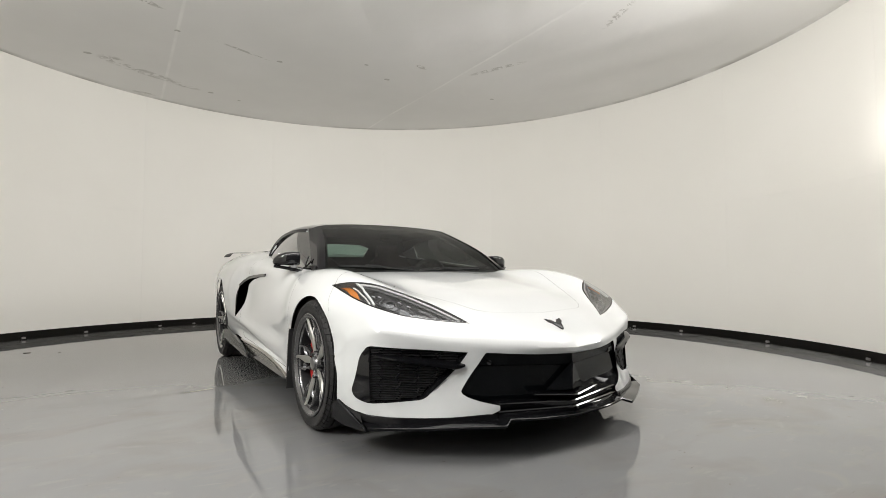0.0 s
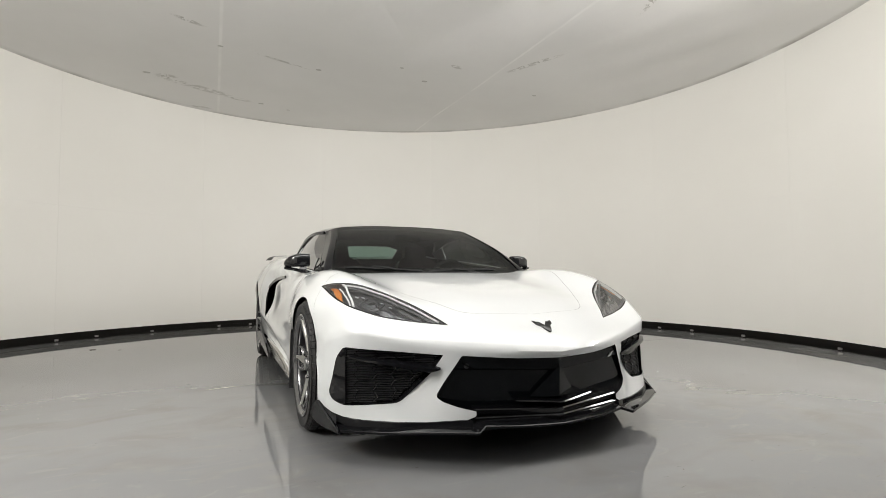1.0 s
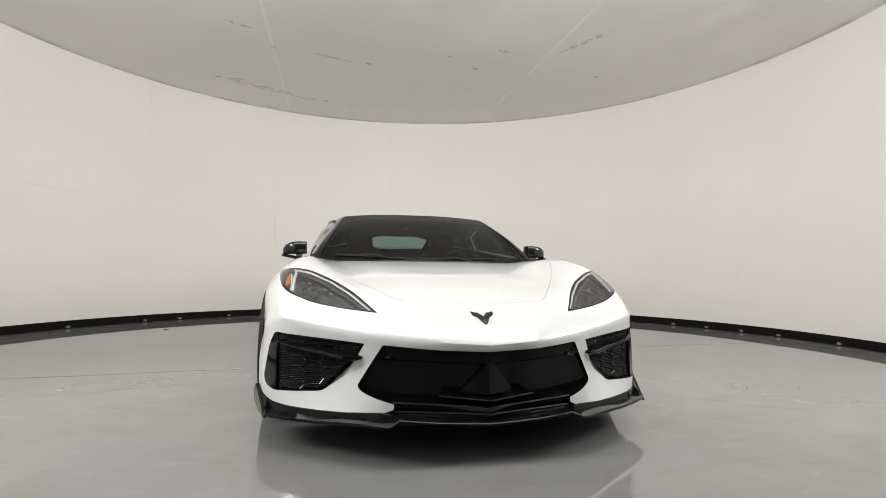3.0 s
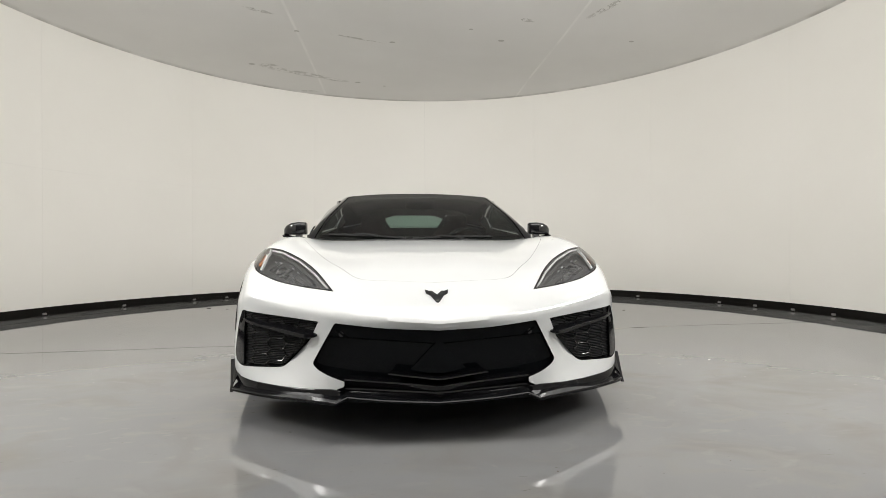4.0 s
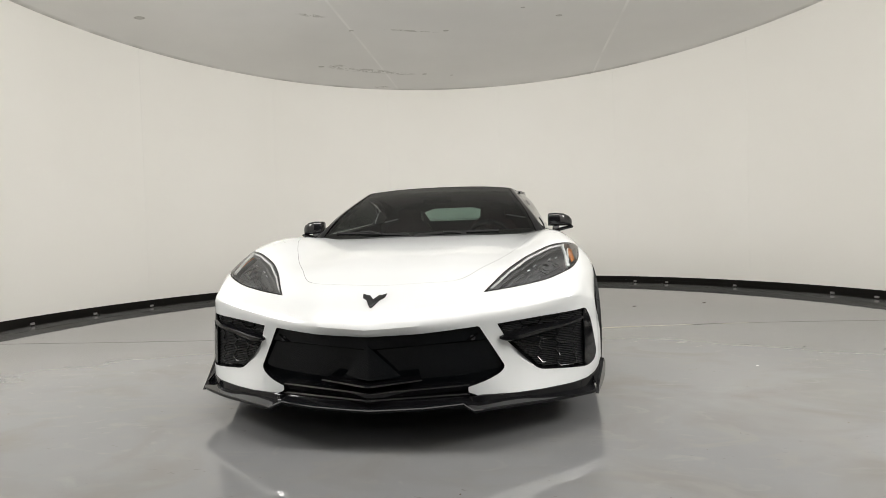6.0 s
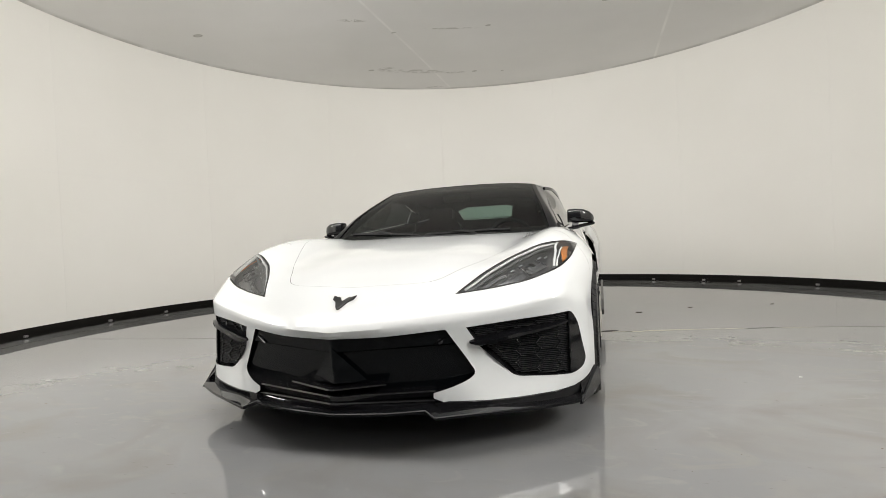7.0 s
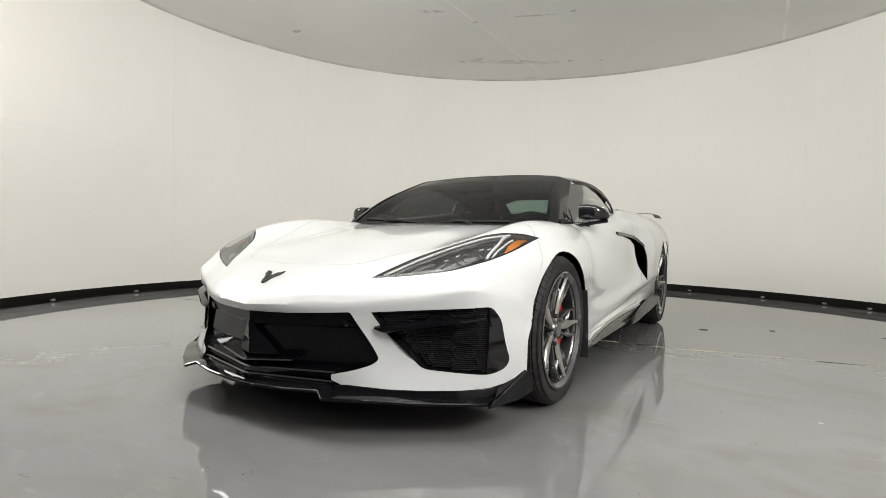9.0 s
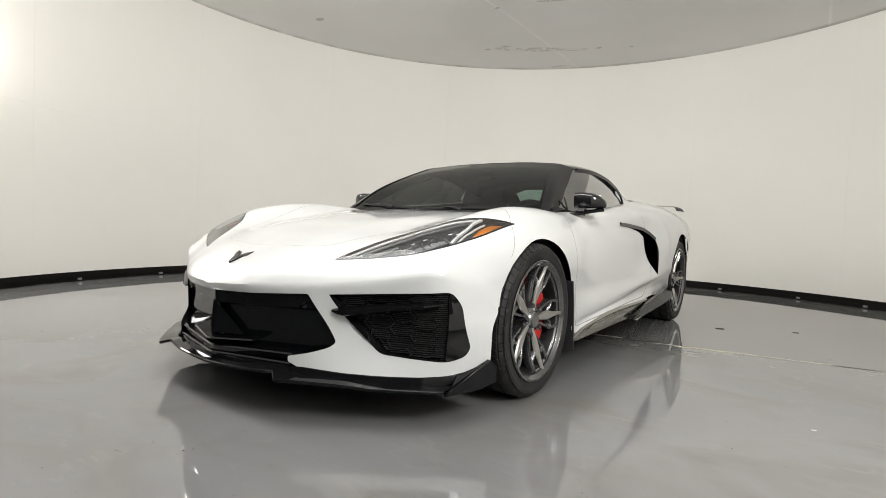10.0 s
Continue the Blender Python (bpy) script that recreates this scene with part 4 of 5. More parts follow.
# black inner shell added behind the panels, so that the shade in their gaps is coloured in
liner = sheet_bm(in_cabin, inward=0.014, every=2)
holes = []
for way, outline, test in ((FRONT, GRILLE, lambda c: c.y < -0.6), (FRONT, INTAKE, lambda c: c.y < -0.35), (SIDE, VENT, lambda c: c.x > 0.6), (LAMP_WAY, LAMP, lambda c: c.y < 0 and c.z > 0.5)):
    flat = Flat(way)
    poly = [flat(p) for p in outline]
    holes += [f for f in liner.faces if test(f.calc_center_median()) and any(inside(flat(v.co), poly) for v in f.verts)]
for y, z, r in AXLES:
    holes += [f for f in liner.faces if any(math.hypot(v.co.y - y, v.co.z - z) < r + 0.012 or (abs(v.co.y - y) < r and v.co.z < z) for v in f.verts) and f.calc_center_median().x > 0.55]
bmesh.ops.delete(liner, geom=list(set(holes)), context="FACES")
part("gap_backing", joined(liner, mirrored(liner.copy())), DARK, car)
floor_pan = plate([(-0.36, -0.83), (-0.55, -0.72), (-0.62, -0.40), (-0.60, 0.42), (-0.80, 0.48), (-0.80, 2.28), (-0.62, 2.33), (-0.62, 3.3),
                   (0.62, 3.3), (0.62, 2.33), (0.80, 2.28), (0.80, 0.48), (0.60, 0.42), (0.62, -0.40), (0.55, -0.72), (0.36, -0.83)], 0.02, pose(0, 0, 0.135))
part("underbody", floor_pan, DARK, car)
# dark panels added ahead of the front wheels to block the bright wall behind
both("gap_blocker", thicken(grid_bm([[(x, y, z) for z in (0.11, 0.20, 0.32)] for x, y in ((0.52, -0.47), (0.68, -0.43), (0.80, -0.40), (0.895, -0.375))]), 0.008), DARK)
tail = [[(x * s, 3.50 - 0.10 * abs(x) ** 2, z) for x in (-0.84, -0.6, -0.3, 0, 0.3, 0.6, 0.84)] for z, s in ((0.93, 0.9), (0.80, 1.0), (0.55, 1.03), (0.30, 0.98), (0.16, 0.8))]
part("rear_fascia", thicken(grid_bm(tail), 0.02), AERO, car)


# ---- headlamps ----
def along_line(points, f):
    p = [Vector(q) for q in points]
    d = [0.0]
    for a, b in zip(p, p[1:]):
        d.append(d[-1] + (b - a).length)
    t = f * d[-1]
    for a, b, x, y in zip(p, p[1:], d, d[1:]):
        if t <= y + 1e-9:
            return a.lerp(b, (t - x) / (y - x))
    return p[-1]


LAMP_UP = [(0.424, -0.698, 0.562), (0.515, -0.53, 0.64), (0.60, -0.412, 0.695), (0.70, -0.318, 0.735), (0.797, -0.247, 0.757), (0.872, -0.118, 0.744)]
LAMP_LOW = [(0.424, -0.698, 0.562), (0.55, -0.635, 0.577), (0.70, -0.545, 0.600), (0.797, -0.455, 0.627), (0.840, -0.350, 0.666), (0.872, -0.118, 0.744)]


def in_lamp(f, h, depth):
    """A place in the lamp: f from its inner tip to the outer one, h from its upper edge to the lower, sunk below the lens."""
    return skin_at(along_line(LAMP_UP, f).lerp(along_line(LAMP_LOW, f), h), LAMP_WAY, depth)


def lamp_strip(line, width, depth, lift=0.006, n=28):
    """A raised band along (f, h) places in the lamp."""
    mid = [in_lamp(f, h, depth) for f, h in ([(float(a), float(b)) for a, b in spline(np.linspace(0, 1, len(line)), line, np.linspace(0, 1, n))])]
    return sweep(mid, [(-width / 2, 0), (-width / 2, lift), (width / 2, lift), (width / 2, 0)], up=-Vector(LAMP_WAY))


def inset(outline, d, way):
    """An outline drawn in by a distance."""
    way = Vector(way).normalized()
    pts = [Vector(p) for p in outline]
    flat = Flat(way)
    area = sum(a[0] * b[1] - b[0] * a[1] for a, b in ((flat(p), flat(q)) for p, q in zip(pts, pts[1:] + pts[:1])))
    out = []
    for i, p in enumerate(pts):
        t = (pts[(i + 1) % len(pts)] - pts[i - 1])
        n = way.cross(t).normalized()
        out.append(p + n * (d if area < 0 else -d))
    return out


def build_headlamp():
    lens = pieces["lens"]
    inner = knife(lens, inset(LAMP, 0.007, LAMP_WAY), LAMP_WAY)
    rim = lens
    glass = take(lens, inner)
    made = {}
    made["lamp_rim"] = (thicken(rim, 0.004), GLOSS, "")
    bucket = glass.copy()
    geom = bmesh.ops.extrude_edge_only(bucket, edges=[e for e in bucket.edges if e.is_boundary])["geom"]
    edge_verts = {g for g in geom if isinstance(g, bmesh.types.BMVert)}
    way = Vector(LAMP_WAY).normalized()
    for v in bucket.verts:
        v.co += way * (0.002 if v in edge_verts else 0.055)
    made["lamp_bucket"] = (bucket, LAMPGREY, "")
    made["lens"] = (glass, LENS, "clear smoked lens")
    made["light_guide"] = (lamp_strip([(0.07, 0.30), (0.20, 0.17), (0.40, 0.11), (0.60, 0.10), (0.78, 0.12)], 0.008, 0.014), LIGHTBAR, "white light guide")
    made["guide_bezel"] = (lamp_strip([(0.09, 0.52), (0.20, 0.34), (0.40, 0.25), (0.60, 0.22), (0.76, 0.22)], 0.010, 0.022, 0.006), LAMPGREY, "")
    made["chrome_blade"] = (lamp_strip([(0.79, 0.08), (0.73, 0.32), (0.67, 0.57), (0.60, 0.76), (0.555, 0.88)], 0.009, 0.014, 0.010), LIGHTBAR, "bright trim blade")
    made["side_blade"] = (lamp_strip([(0.79, 0.38), (0.70, 0.62), (0.64, 0.76), (0.585, 0.90)], 0.006, 0.020, 0.006), LIGHTBAR, "")
    rows = [[in_lamp(f0 + (f1 - f0) * k / 6, h, d) for k in range(7)] for h, f0, f1, d in ((0.20, 0.840, 0.915, 0.036), (0.38, 0.795, 0.885, 0.034), (0.58, 0.740, 0.840, 0.030), (0.88, 0.665, 0.725, 0.026))]
    made["turn_signal"] = (thicken(grid_bm(rows), 0.006), AMBER, "amber side reflector")
    turn = (-Vector(LAMP_WAY)).to_track_quat("Z", "Y").to_matrix().to_4x4()
    for name, f, h, r in (("projector", 0.50, 0.54, 0.019),):
        bm = bmesh.new()
        m = Matrix.Translation(in_lamp(f, h, 0.046)) @ turn
        bmesh.ops.create_uvsphere(bm, u_segments=24, v_segments=12, radius=r, matrix=m @ Matrix.Diagonal((1, 1, 0.25, 1)))
        made[name + str(f)] = (bm, PROJECTOR, "")
        bm = bmesh.new()
        bmesh.ops.create_cone(bm, cap_ends=False, segments=24, radius1=r + 0.010, radius2=r + 0.002, depth=0.02, matrix=m)
        made["bezel_ring" + str(f)] = (bm, LAMPGREY, "")
    for k, (f, h) in enumerate(((0.405, 0.36), (0.47, 0.34), (0.60, 0.36), (0.635, 0.44))):
        bm = add_box(bmesh.new(), (0.018, 0.006, 0.006), Matrix.Translation(in_lamp(f, h, 0.040)) @ turn @ pose(0, 0, 0, 0, 0, 25), 0.001)
        made["led_mount" + str(k)] = (bm, SILVER, "")
    made["inner_fin"] = (lamp_strip([(0.30, 0.80), (0.345, 0.62), (0.40, 0.50)], 0.004, 0.034, 0.006), PROJECTOR, "")
    made["projector_frame"] = (sweep([in_lamp(f, h, 0.034) for f, h in ((0.44, 0.40), (0.44, 0.70), (0.45, 0.76), (0.55, 0.72), (0.56, 0.66), (0.555, 0.40))], [(-0.002, 0), (-0.002, 0.006), (0.002, 0.006), (0.002, 0)], up=-Vector(LAMP_WAY)), PROJECTOR, "")
    made["reflector_shelf"] = (lamp_strip([(0.17, 0.66), (0.25, 0.52), (0.33, 0.46)], 0.012, 0.030, 0.006), LAMPGREY, "")
    made["lamp_housing"] = (lamp_strip([(0.27, 0.74), (0.42, 0.64), (0.58, 0.60)], 0.026, 0.048, 0.006), PROJECTOR, "")
    for flip in (False, True):
        root = None
        for name, (bm, mat, label) in made.items():
            got = mirrored(bm) if flip else bm.copy()
            plain = name.rstrip("0123456789.")
            if root is None:
                root = part("headlamp", got, mat, car, "black-edged headlamp with white light guide")
            else:
                part(plain, got, mat, root, label)
    for bm, _, _ in made.values():
        bm.free()


build_headlamp()


# ---- grille and side intakes ----
def apron(x, z, depth=0.0):
    return skin_at((x, -0.7, z), FRONT, depth)


def closed_wall(rows):
    bm = grid_bm(rows + rows[:1])
    bmesh.ops.remove_doubles(bm, verts=bm.verts[:], dist=1e-5)
    return bm


def front_at(x):
    """The nose's plan, just under the lip."""
    return float(spline([0, 0.205, 0.42, 0.625, 0.79, 0.9], [-0.915, -0.885, -0.795, -0.68, -0.59, -0.49], [x])[0])


def hexagon(cx, cz, w, h, t):
    """A flat ring of six sides in x, z."""
    out = []
    for s in (1.0, 1 - t):
        out.append([(cx + w * s * a, cz + h * s * b) for a, b in ((-1, 0), (-0.6, 1), (0.6, 1), (1, 0), (0.6, -1), (-0.6, -1))])
    return out


def build_grille():
    grille = part("grille", joined(*(lambda b: (b, mirrored(b)))(grid_bm(
        [[(x, front_at(x) + 0.10 + 0.02 * (0.45 - z), z) for x in np.linspace(0, 0.54, 14)] for z in (0.46, 0.36, 0.26, 0.12)]))), PLASTIC, car, "black front grille behind a smoked panel")
    # opening edge
    edge = [p for p in GRILLE if p.x > 0.001]
    rows = [[apron(p.x, p.z, 0.001), apron(p.x, p.z, 0.012), apron(p.x * 0.985, p.z, 0.09)] for p in edge]
    wall = grid_bm(rows)
    for bm in (wall, mirrored(wall)):
        part("opening_edge", bm, GLOSS, grille)
    # smoked panel in flat facets that meet along the middle
    levels = [((0, -0.908, 0.440), (0.405, -0.786, 0.456)), ((0, -0.904, 0.378), (0.440, -0.772, 0.392)), ((0, -0.886, 0.370), (0.446, -0.756, 0.384)),
              ((0, -0.872, 0.300), (0.485, -0.735, 0.300)), ((0, -0.866, 0.250), (0.500, -0.728, 0.250)), ((0, -0.862, 0.180), (0.440, -0.745, 0.180))]
    rows = [[tuple(Vector(a).lerp(Vector(b), k / 4)) for a, b in levels] for k in range(5)]
    part("smoked_panel", thicken(whole(grid_bm(rows)), 0.006), GRILLE_PANEL, grille, "smoked gloss panel", crease=4)
    # prow in the middle, standing on the ledge
    prow = bmesh.new()
    apex, foot, left, right = (prow.verts.new(c) for c in ((0, -0.912, 0.395), (0, -0.908, 0.262), (-0.120, -0.852, 0.258), (0.120, -0.852, 0.258)))
    prow.faces.new((apex, left, foot))
    prow.faces.new((apex, foot, right))
    prow.faces.new((foot, left, right))
    part("prow", prow, GRILLE_PANEL, grille, smooth=False)
    # ledges with a kink in the middle
    for a, z, y0, y1, h, rise in ((0.195, 0.243, -0.928, -0.868, 0.005, 0.012), (0.37, 0.214, -0.912, -0.822, 0.020, 0.012), (0.37, 0.190, -0.918, -0.830, 0.016, 0.004)):
        path = [Vector((x, y0 + (y1 - y0) * abs(x) / a, z + rise * abs(x) / a)) for x in (-a, -0.75 * a, -0.01, 0.01, 0.75 * a, a)]
        part("ledge", sweep(path, [(-0.05, -h), (0.004, -h), (0.008, -0.002), (0.004, 0.003), (-0.05, 0.006)]), GLOSS, grille, crease=5)
    # sensors in the upper corners
    for s in (-1, 1):
        bm = bmesh.new()
        y = front_at(0.385) + 0.024
        bmesh.ops.create_cone(bm, cap_ends=True, segments=20, radius1=0.012, radius2=0.010, depth=0.008, matrix=pose(s * 0.385, y, 0.40, 90, 0, s * 24))
        part("parking_sensor", bm, PLASTIC, grille)
        bm = sweep([Vector((s * 0.362, y - 0.012, 0.388)), Vector((s * 0.405, y + 0.004, 0.414))], [(-0.006, 0), (0, 0.004), (0.006, 0), (0, -0.003)])
        part("sensor_bracket", bm, GLOSS, grille)


def build_intake():
    inner = inset(INTAKE, 0.004, FRONT)
    rows = [[apron(p.x, p.z, 0.0), apron(p.x, p.z, 0.005), apron(q.x, q.z, 0.086)] for p, q in zip(INTAKE, inner)]
    wall = closed_wall(rows)
    back = bmesh.new()
    back.faces.new([back.verts.new(apron(q.x, q.z, 0.085)) for q in inner])
    bmesh.ops.triangulate(back, faces=back.faces[:])
    flat = Flat(FRONT)
    poly = [flat(p) for p in inner]

    def ok(x, z):
        return inside(flat((x, 0, z)), poly)

    slats = []
    z = 0.236
    while z < 0.475:
        xs = [x for x in np.linspace(0.48, 0.86, 60) if ok(x, z)]
        if len(xs) > 3:
            path = [apron(x, z, 0.034) for x in np.linspace(xs[0], xs[-1], 10)]
            slats.append(sweep(path, [(-0.008, -0.0012), (0.006, -0.0012), (0.006, 0.0012), (-0.008, 0.0012)]))
        z += 0.0072
    cells = []
    for i in range(6):
        for k in range(6):
            cx, cz = 0.535 + 0.0745 * i, 0.240 + 0.046 * k + 0.023 * (i % 2)
            o, n = hexagon(cx, cz, 0.046, 0.0228, 0.045)
            if cx > 0.83 or not ok(cx, cz):
                continue
            # cells cut by the rim of the opening lose the sides beyond it
            def held(x, zz):
                for f in range(12):
                    if ok(x, zz):
                        break
                    x, zz = x + (cx - x) * 0.1, zz + (cz - zz) * 0.1
                return x, zz

            o, n = [held(*q) for q in o], [held(*q) for q in n]
            ring = [[apron(x, zz, 0.024) for x, zz in o + o[:1]], [apron(x, zz, 0.0245) for x, zz in n + n[:1]], [apron(x, zz, 0.040) for x, zz in n + n[:1]]]
            cells.append(grid_bm(ring))
    # outer vane: a broad gloss cheek along the outer edge
    cheek = []
    for z in np.linspace(0.234, 0.470, 16):
        zz = min(max(z, 0.240), 0.466)
        x1 = max(x for x in np.linspace(0.7, 0.93, 230) if ok(x, zz)) + 0.004
        x0 = min(0.836, x1 - 0.006)
        cheek.append([apron(x1, z, 0.003), apron(x1 * 0.6 + x0 * 0.4, z, 0.006), apron(x0 + 0.004, z, 0.010), apron(x0, z, 0.014), apron(x0 - 0.003, z, 0.080)])
    cheek = grid_bm(cheek)
    # blade across the opening, its pointed end standing on the white strut
    top = [(0.488, -0.752, 0.392), (0.53, -0.738, 0.394), (0.66, -0.672, 0.412), (0.78, -0.600, 0.428), (0.836, -0.545, 0.438)]
    path = curve3(top, 20)
    scale = [0.5, 1.3, 1.7] + [1.7 - 0.065 * k for k in range(16)] + [0.3]
    blade = sweep(path, [(0.006, -0.008), (0.001, -0.011), (-0.050, -0.009), (-0.050, 0.007), (-0.010, 0.008), (0.005, 0.0)], scale=scale)
    for flip in (False, True):
        f = mirrored if flip else (lambda b: b.copy())
        root = part("side_intake", f(wall), GLOSS, car, "black side intake with hexagon mesh and a blade")
        part("backing", f(back), DARK, root)
        part("cheek", f(cheek), GLOSS, root)
        part("blade", f(blade), AERO, root)
        for bm in slats:
            part("slat", f(bm), PLASTIC, root)
        for bm in cells:
            part("mesh_cell", f(bm), GLOSS, root)


build_grille()
build_intake()


# ---- splitter ----
FOOT = curve3([(0, -0.905, 0), (0.20, -0.885, 0), (0.385, -0.818, 0), (0.60, -0.698, 0), (0.77, -0.602, 0), (0.858, -0.522, 0), (0.904, -0.44, 0), (0.926, -0.38, 0)], 60)
EDGE = [Vector(p) for p in ((0, -0.945, 0), (0.10, -0.943, 0), (0.215, -0.934, 0), (0.30, -0.914, 0), (0.352, -0.898, 0), (0.392, -0.924, 0), (0.402, -0.922, 0), (0.43, -0.904, 0), (0.50, -0.862, 0), (0.58, -0.810, 0), (0.66, -0.756, 0), (0.73, -0.707, 0), (0.80, -0.656, 0), (0.85, -0.614, 0), (0.874, -0.588, 0))]


def build_splitter():
    """Band under the white apron, a stepped blade, and upright plates at the corners."""
    def band(points, levels):
        return [[(p.x + dx * 0.3, p.y + dy, z) for dx, dy, z in levels] for p in points]

    right = [p for p in FOOT]
    rows = []
    for p in right:
        top = float(np.interp(p.x, [0, 0.38, 0.42, 0.46, 0.55, 0.65, 0.78, 0.85, 0.90, 0.938], [0.185, 0.186, 0.188, 0.184, 0.176, 0.174, 0.177, 0.182, 0.197, 0.225]))
        q = Vector((p.x, skin_at((p.x, -0.7, top), FRONT).y if p.x > 0.37 else p.y, 0))
        rows += band([q], [(0, 0.010, top + 0.001), (0, -0.005, top), (0, -0.007, top - 0.002), (0, -0.016, top - 0.030), (0, 0.06, 0.128)])
    bm = grid_bm(rows)
    root = part("splitter", joined(bm, mirrored(bm)), SPLITTER, car, "satin black front splitter", crease=24)
    # the blade: lower outside a step on each side of the middle, its front face growing towards the corners
    rows = []
    foot_x, foot_y = [p.x for p in FOOT], [p.y for p in FOOT]
    for p in EDGE:
        f = max(0.0, min(1.0, (p.x - 0.355) / 0.04))
        g = max(0.0, min(1.0, (p.x - 0.60) / 0.27))
        low = 0.148 + 0.016 * min(1.0, p.x / 0.35) - 0.015 * f - 0.018 * g - 0.008 * math.exp(-((p.x - 0.65) / 0.13) ** 2)
        high = low + 0.013
        back = float(np.interp(p.x, foot_x, foot_y))
        lip = Vector((p.x, p.y, 0))
        rows.append([(p.x, back + 0.01, high + 0.008), (p.x, lip.y + 0.022, high + 0.001), (p.x, lip.y + 0.004, high), (p.x, lip.y, high - 0.003), (p.x, lip.y + 0.001, low + 0.003), (p.x, lip.y + 0.005, low), (p.x - 0.02, lip.y + 0.22, low + 0.004)])
    bm = grid_bm(rows)
    part("blade", joined(bm, mirrored(bm)), SPLITTER, root, crease=24)
    tip, top = Vector((0.870, -0.588, 0.126)), Vector((0.928, -0.385, 0.228))
    plate_bm = bmesh.new()
    corners = [tip, (0.880, -0.545, 0.150), top, (0.938, -0.355, 0.202), (0.936, -0.352, 0.145), (0.912, -0.43, 0.126)]
    vs = [plate_bm.verts.new(c) for c in corners]
    plate_bm.faces.new(vs)
    bmesh.ops.triangulate(plate_bm, faces=plate_bm.faces[:])
    thicken(plate_bm, 0.012)
    gill = bmesh.new()
    vs = [gill.verts.new(c) for c in ((0.880, -0.545, 0.150), top, (0.922, -0.40, 0.203), (0.870, -0.50, 0.180))]
    gill.faces.new(vs[::-1])
    bmesh.ops.triangulate(gill, faces=gill.faces[:])
    thicken(gill, 0.006)
    for flip in (False, True):
        f = mirrored if flip else (lambda b: b.copy())
        part("end_plate", f(plate_bm), AERO, root, smooth=False)
        part("corner_gusset", f(gill), AERO, root, smooth=False)


build_splitter()

# ---- side skirts, flaps, vents ----


def build_sides():
    top_at = lambda y: float(spline([0.36, 0.478, 0.637, 0.862, 1.12, 1.36, 1.75], [0.198, 0.228, 0.245, 0.262, 0.270, 0.272, 0.275], [y])[0])
    low_at = lambda y: 0.176 + 0.012 * (y - 0.4)
    rows = []
    for y in np.linspace(0.37, 1.70, 34):
        top, low = top_at(y), low_at(y)
        rows.append([(0.940, y, top + 0.010), (0.956, y, top + 0.001), (0.958, y, top - 0.003), (0.950, y, low + 0.004), (0.947, y, low), (0.86, y, 0.150)])
    skirt = grid_bm(rows)
    pad = bmesh.new()
    edge = rounded([(1, 0.52, 0.216), (1, 0.64, 0.238), (1, 0.86, 0.253), (1, 1.01, 0.252), (1, 1.03, 0.226), (1, 0.80, 0.206)], [0.01, 0.1, 0.1, 0.02, 0.02, 0.1], 4)
    pad.faces.new([pad.verts.new((0.9515 + 0.0085 * (p.z - low_at(p.y)) / (top_at(p.y) - low_at(p.y)), p.y, p.z)) for p in edge])
    pad = thicken(pad, 0.006)
    fin = bmesh.new()
    a = [(1.30, 0.180), (1.36, 0.206), (1.59, 0.255), (2.285, 0.345), (2.325, 0.325), (2.33, 0.228), (2.0, 0.205), (1.5, 0.180)]
    vs = [fin.verts.new((0.962 + 0.03 * (z - 0.18), y, z)) for y, z in a]
    fin.faces.new(vs)
    bmesh.ops.recalc_face_normals(fin, faces=fin.faces[:])
    fin = thicken(fin, 0.018)
    fin_foot = thicken(grid_bm([[(0.958, y, z), (0.90, y + 0.02, z - 0.02)] for y, z in ((1.30, 0.182), (1.5, 0.182), (2.0, 0.207), (2.33, 0.230))]), 0.006)
    line = curve3([(1, 0.330, 0.475), (1, 0.350, 0.39), (1, 0.362, 0.30), (1, 0.370, 0.22), (1, 0.376, 0.135)], 12)
    flap = thicken(grid_bm([[(x, p.y, p.z) for p in line] for x in (0.80, 0.86, 0.92, 0.953)]), 0.010)
    flap_rear = add_box(bmesh.new(), (0.12, 0.012, 0.30), pose(0.872, 3.122, 0.40, 6, 0, 0), 0.004)
    trim = sweep([skin_at((1.2, y, z), SIDE, -0.004) for y, z in [(p.y, p.z) for p in VENT[0:1]] + [(1.45, 0.775), (1.62, 0.768), (1.78, 0.756), (1.90, 0.728), (1.985, 0.690)]],
                 [(-0.010, -0.006), (0.012, -0.006), (0.014, 0.006), (-0.008, 0.007)], up=Vector((1, 0, 0)))
    scoop = thicken(grid_bm([[(x, y, z) for z in (0.42, 0.50, 0.58, 0.66, 0.74)] for x, y in ((0.850, 1.812), (0.83, 1.86), (0.79, 1.93), (0.73, 2.03))]), 0.004)
    for flip in (False, True):
        f = mirrored if flip else (lambda b: b.copy())
        root = part("side_skirt", f(skirt), SKIRT, car, "grey metallic side skirt with a black rear fin")
        part("skirt_pad", f(pad), SKIRT, root)
        part("skirt_fin", f(fin), AERO, root, smooth=False)
        part("fin_foot", f(fin_foot), PLASTIC, root)
        part("mud_flap", f(flap), PLASTIC, car)
        part("mud_flap", f(flap_rear), PLASTIC, car)
        vent = part("side_vent", f(trim), GLOSS, car, "black boomerang side air intake")
        part("vent_wall", f(scoop), DARK, vent)


build_sides()


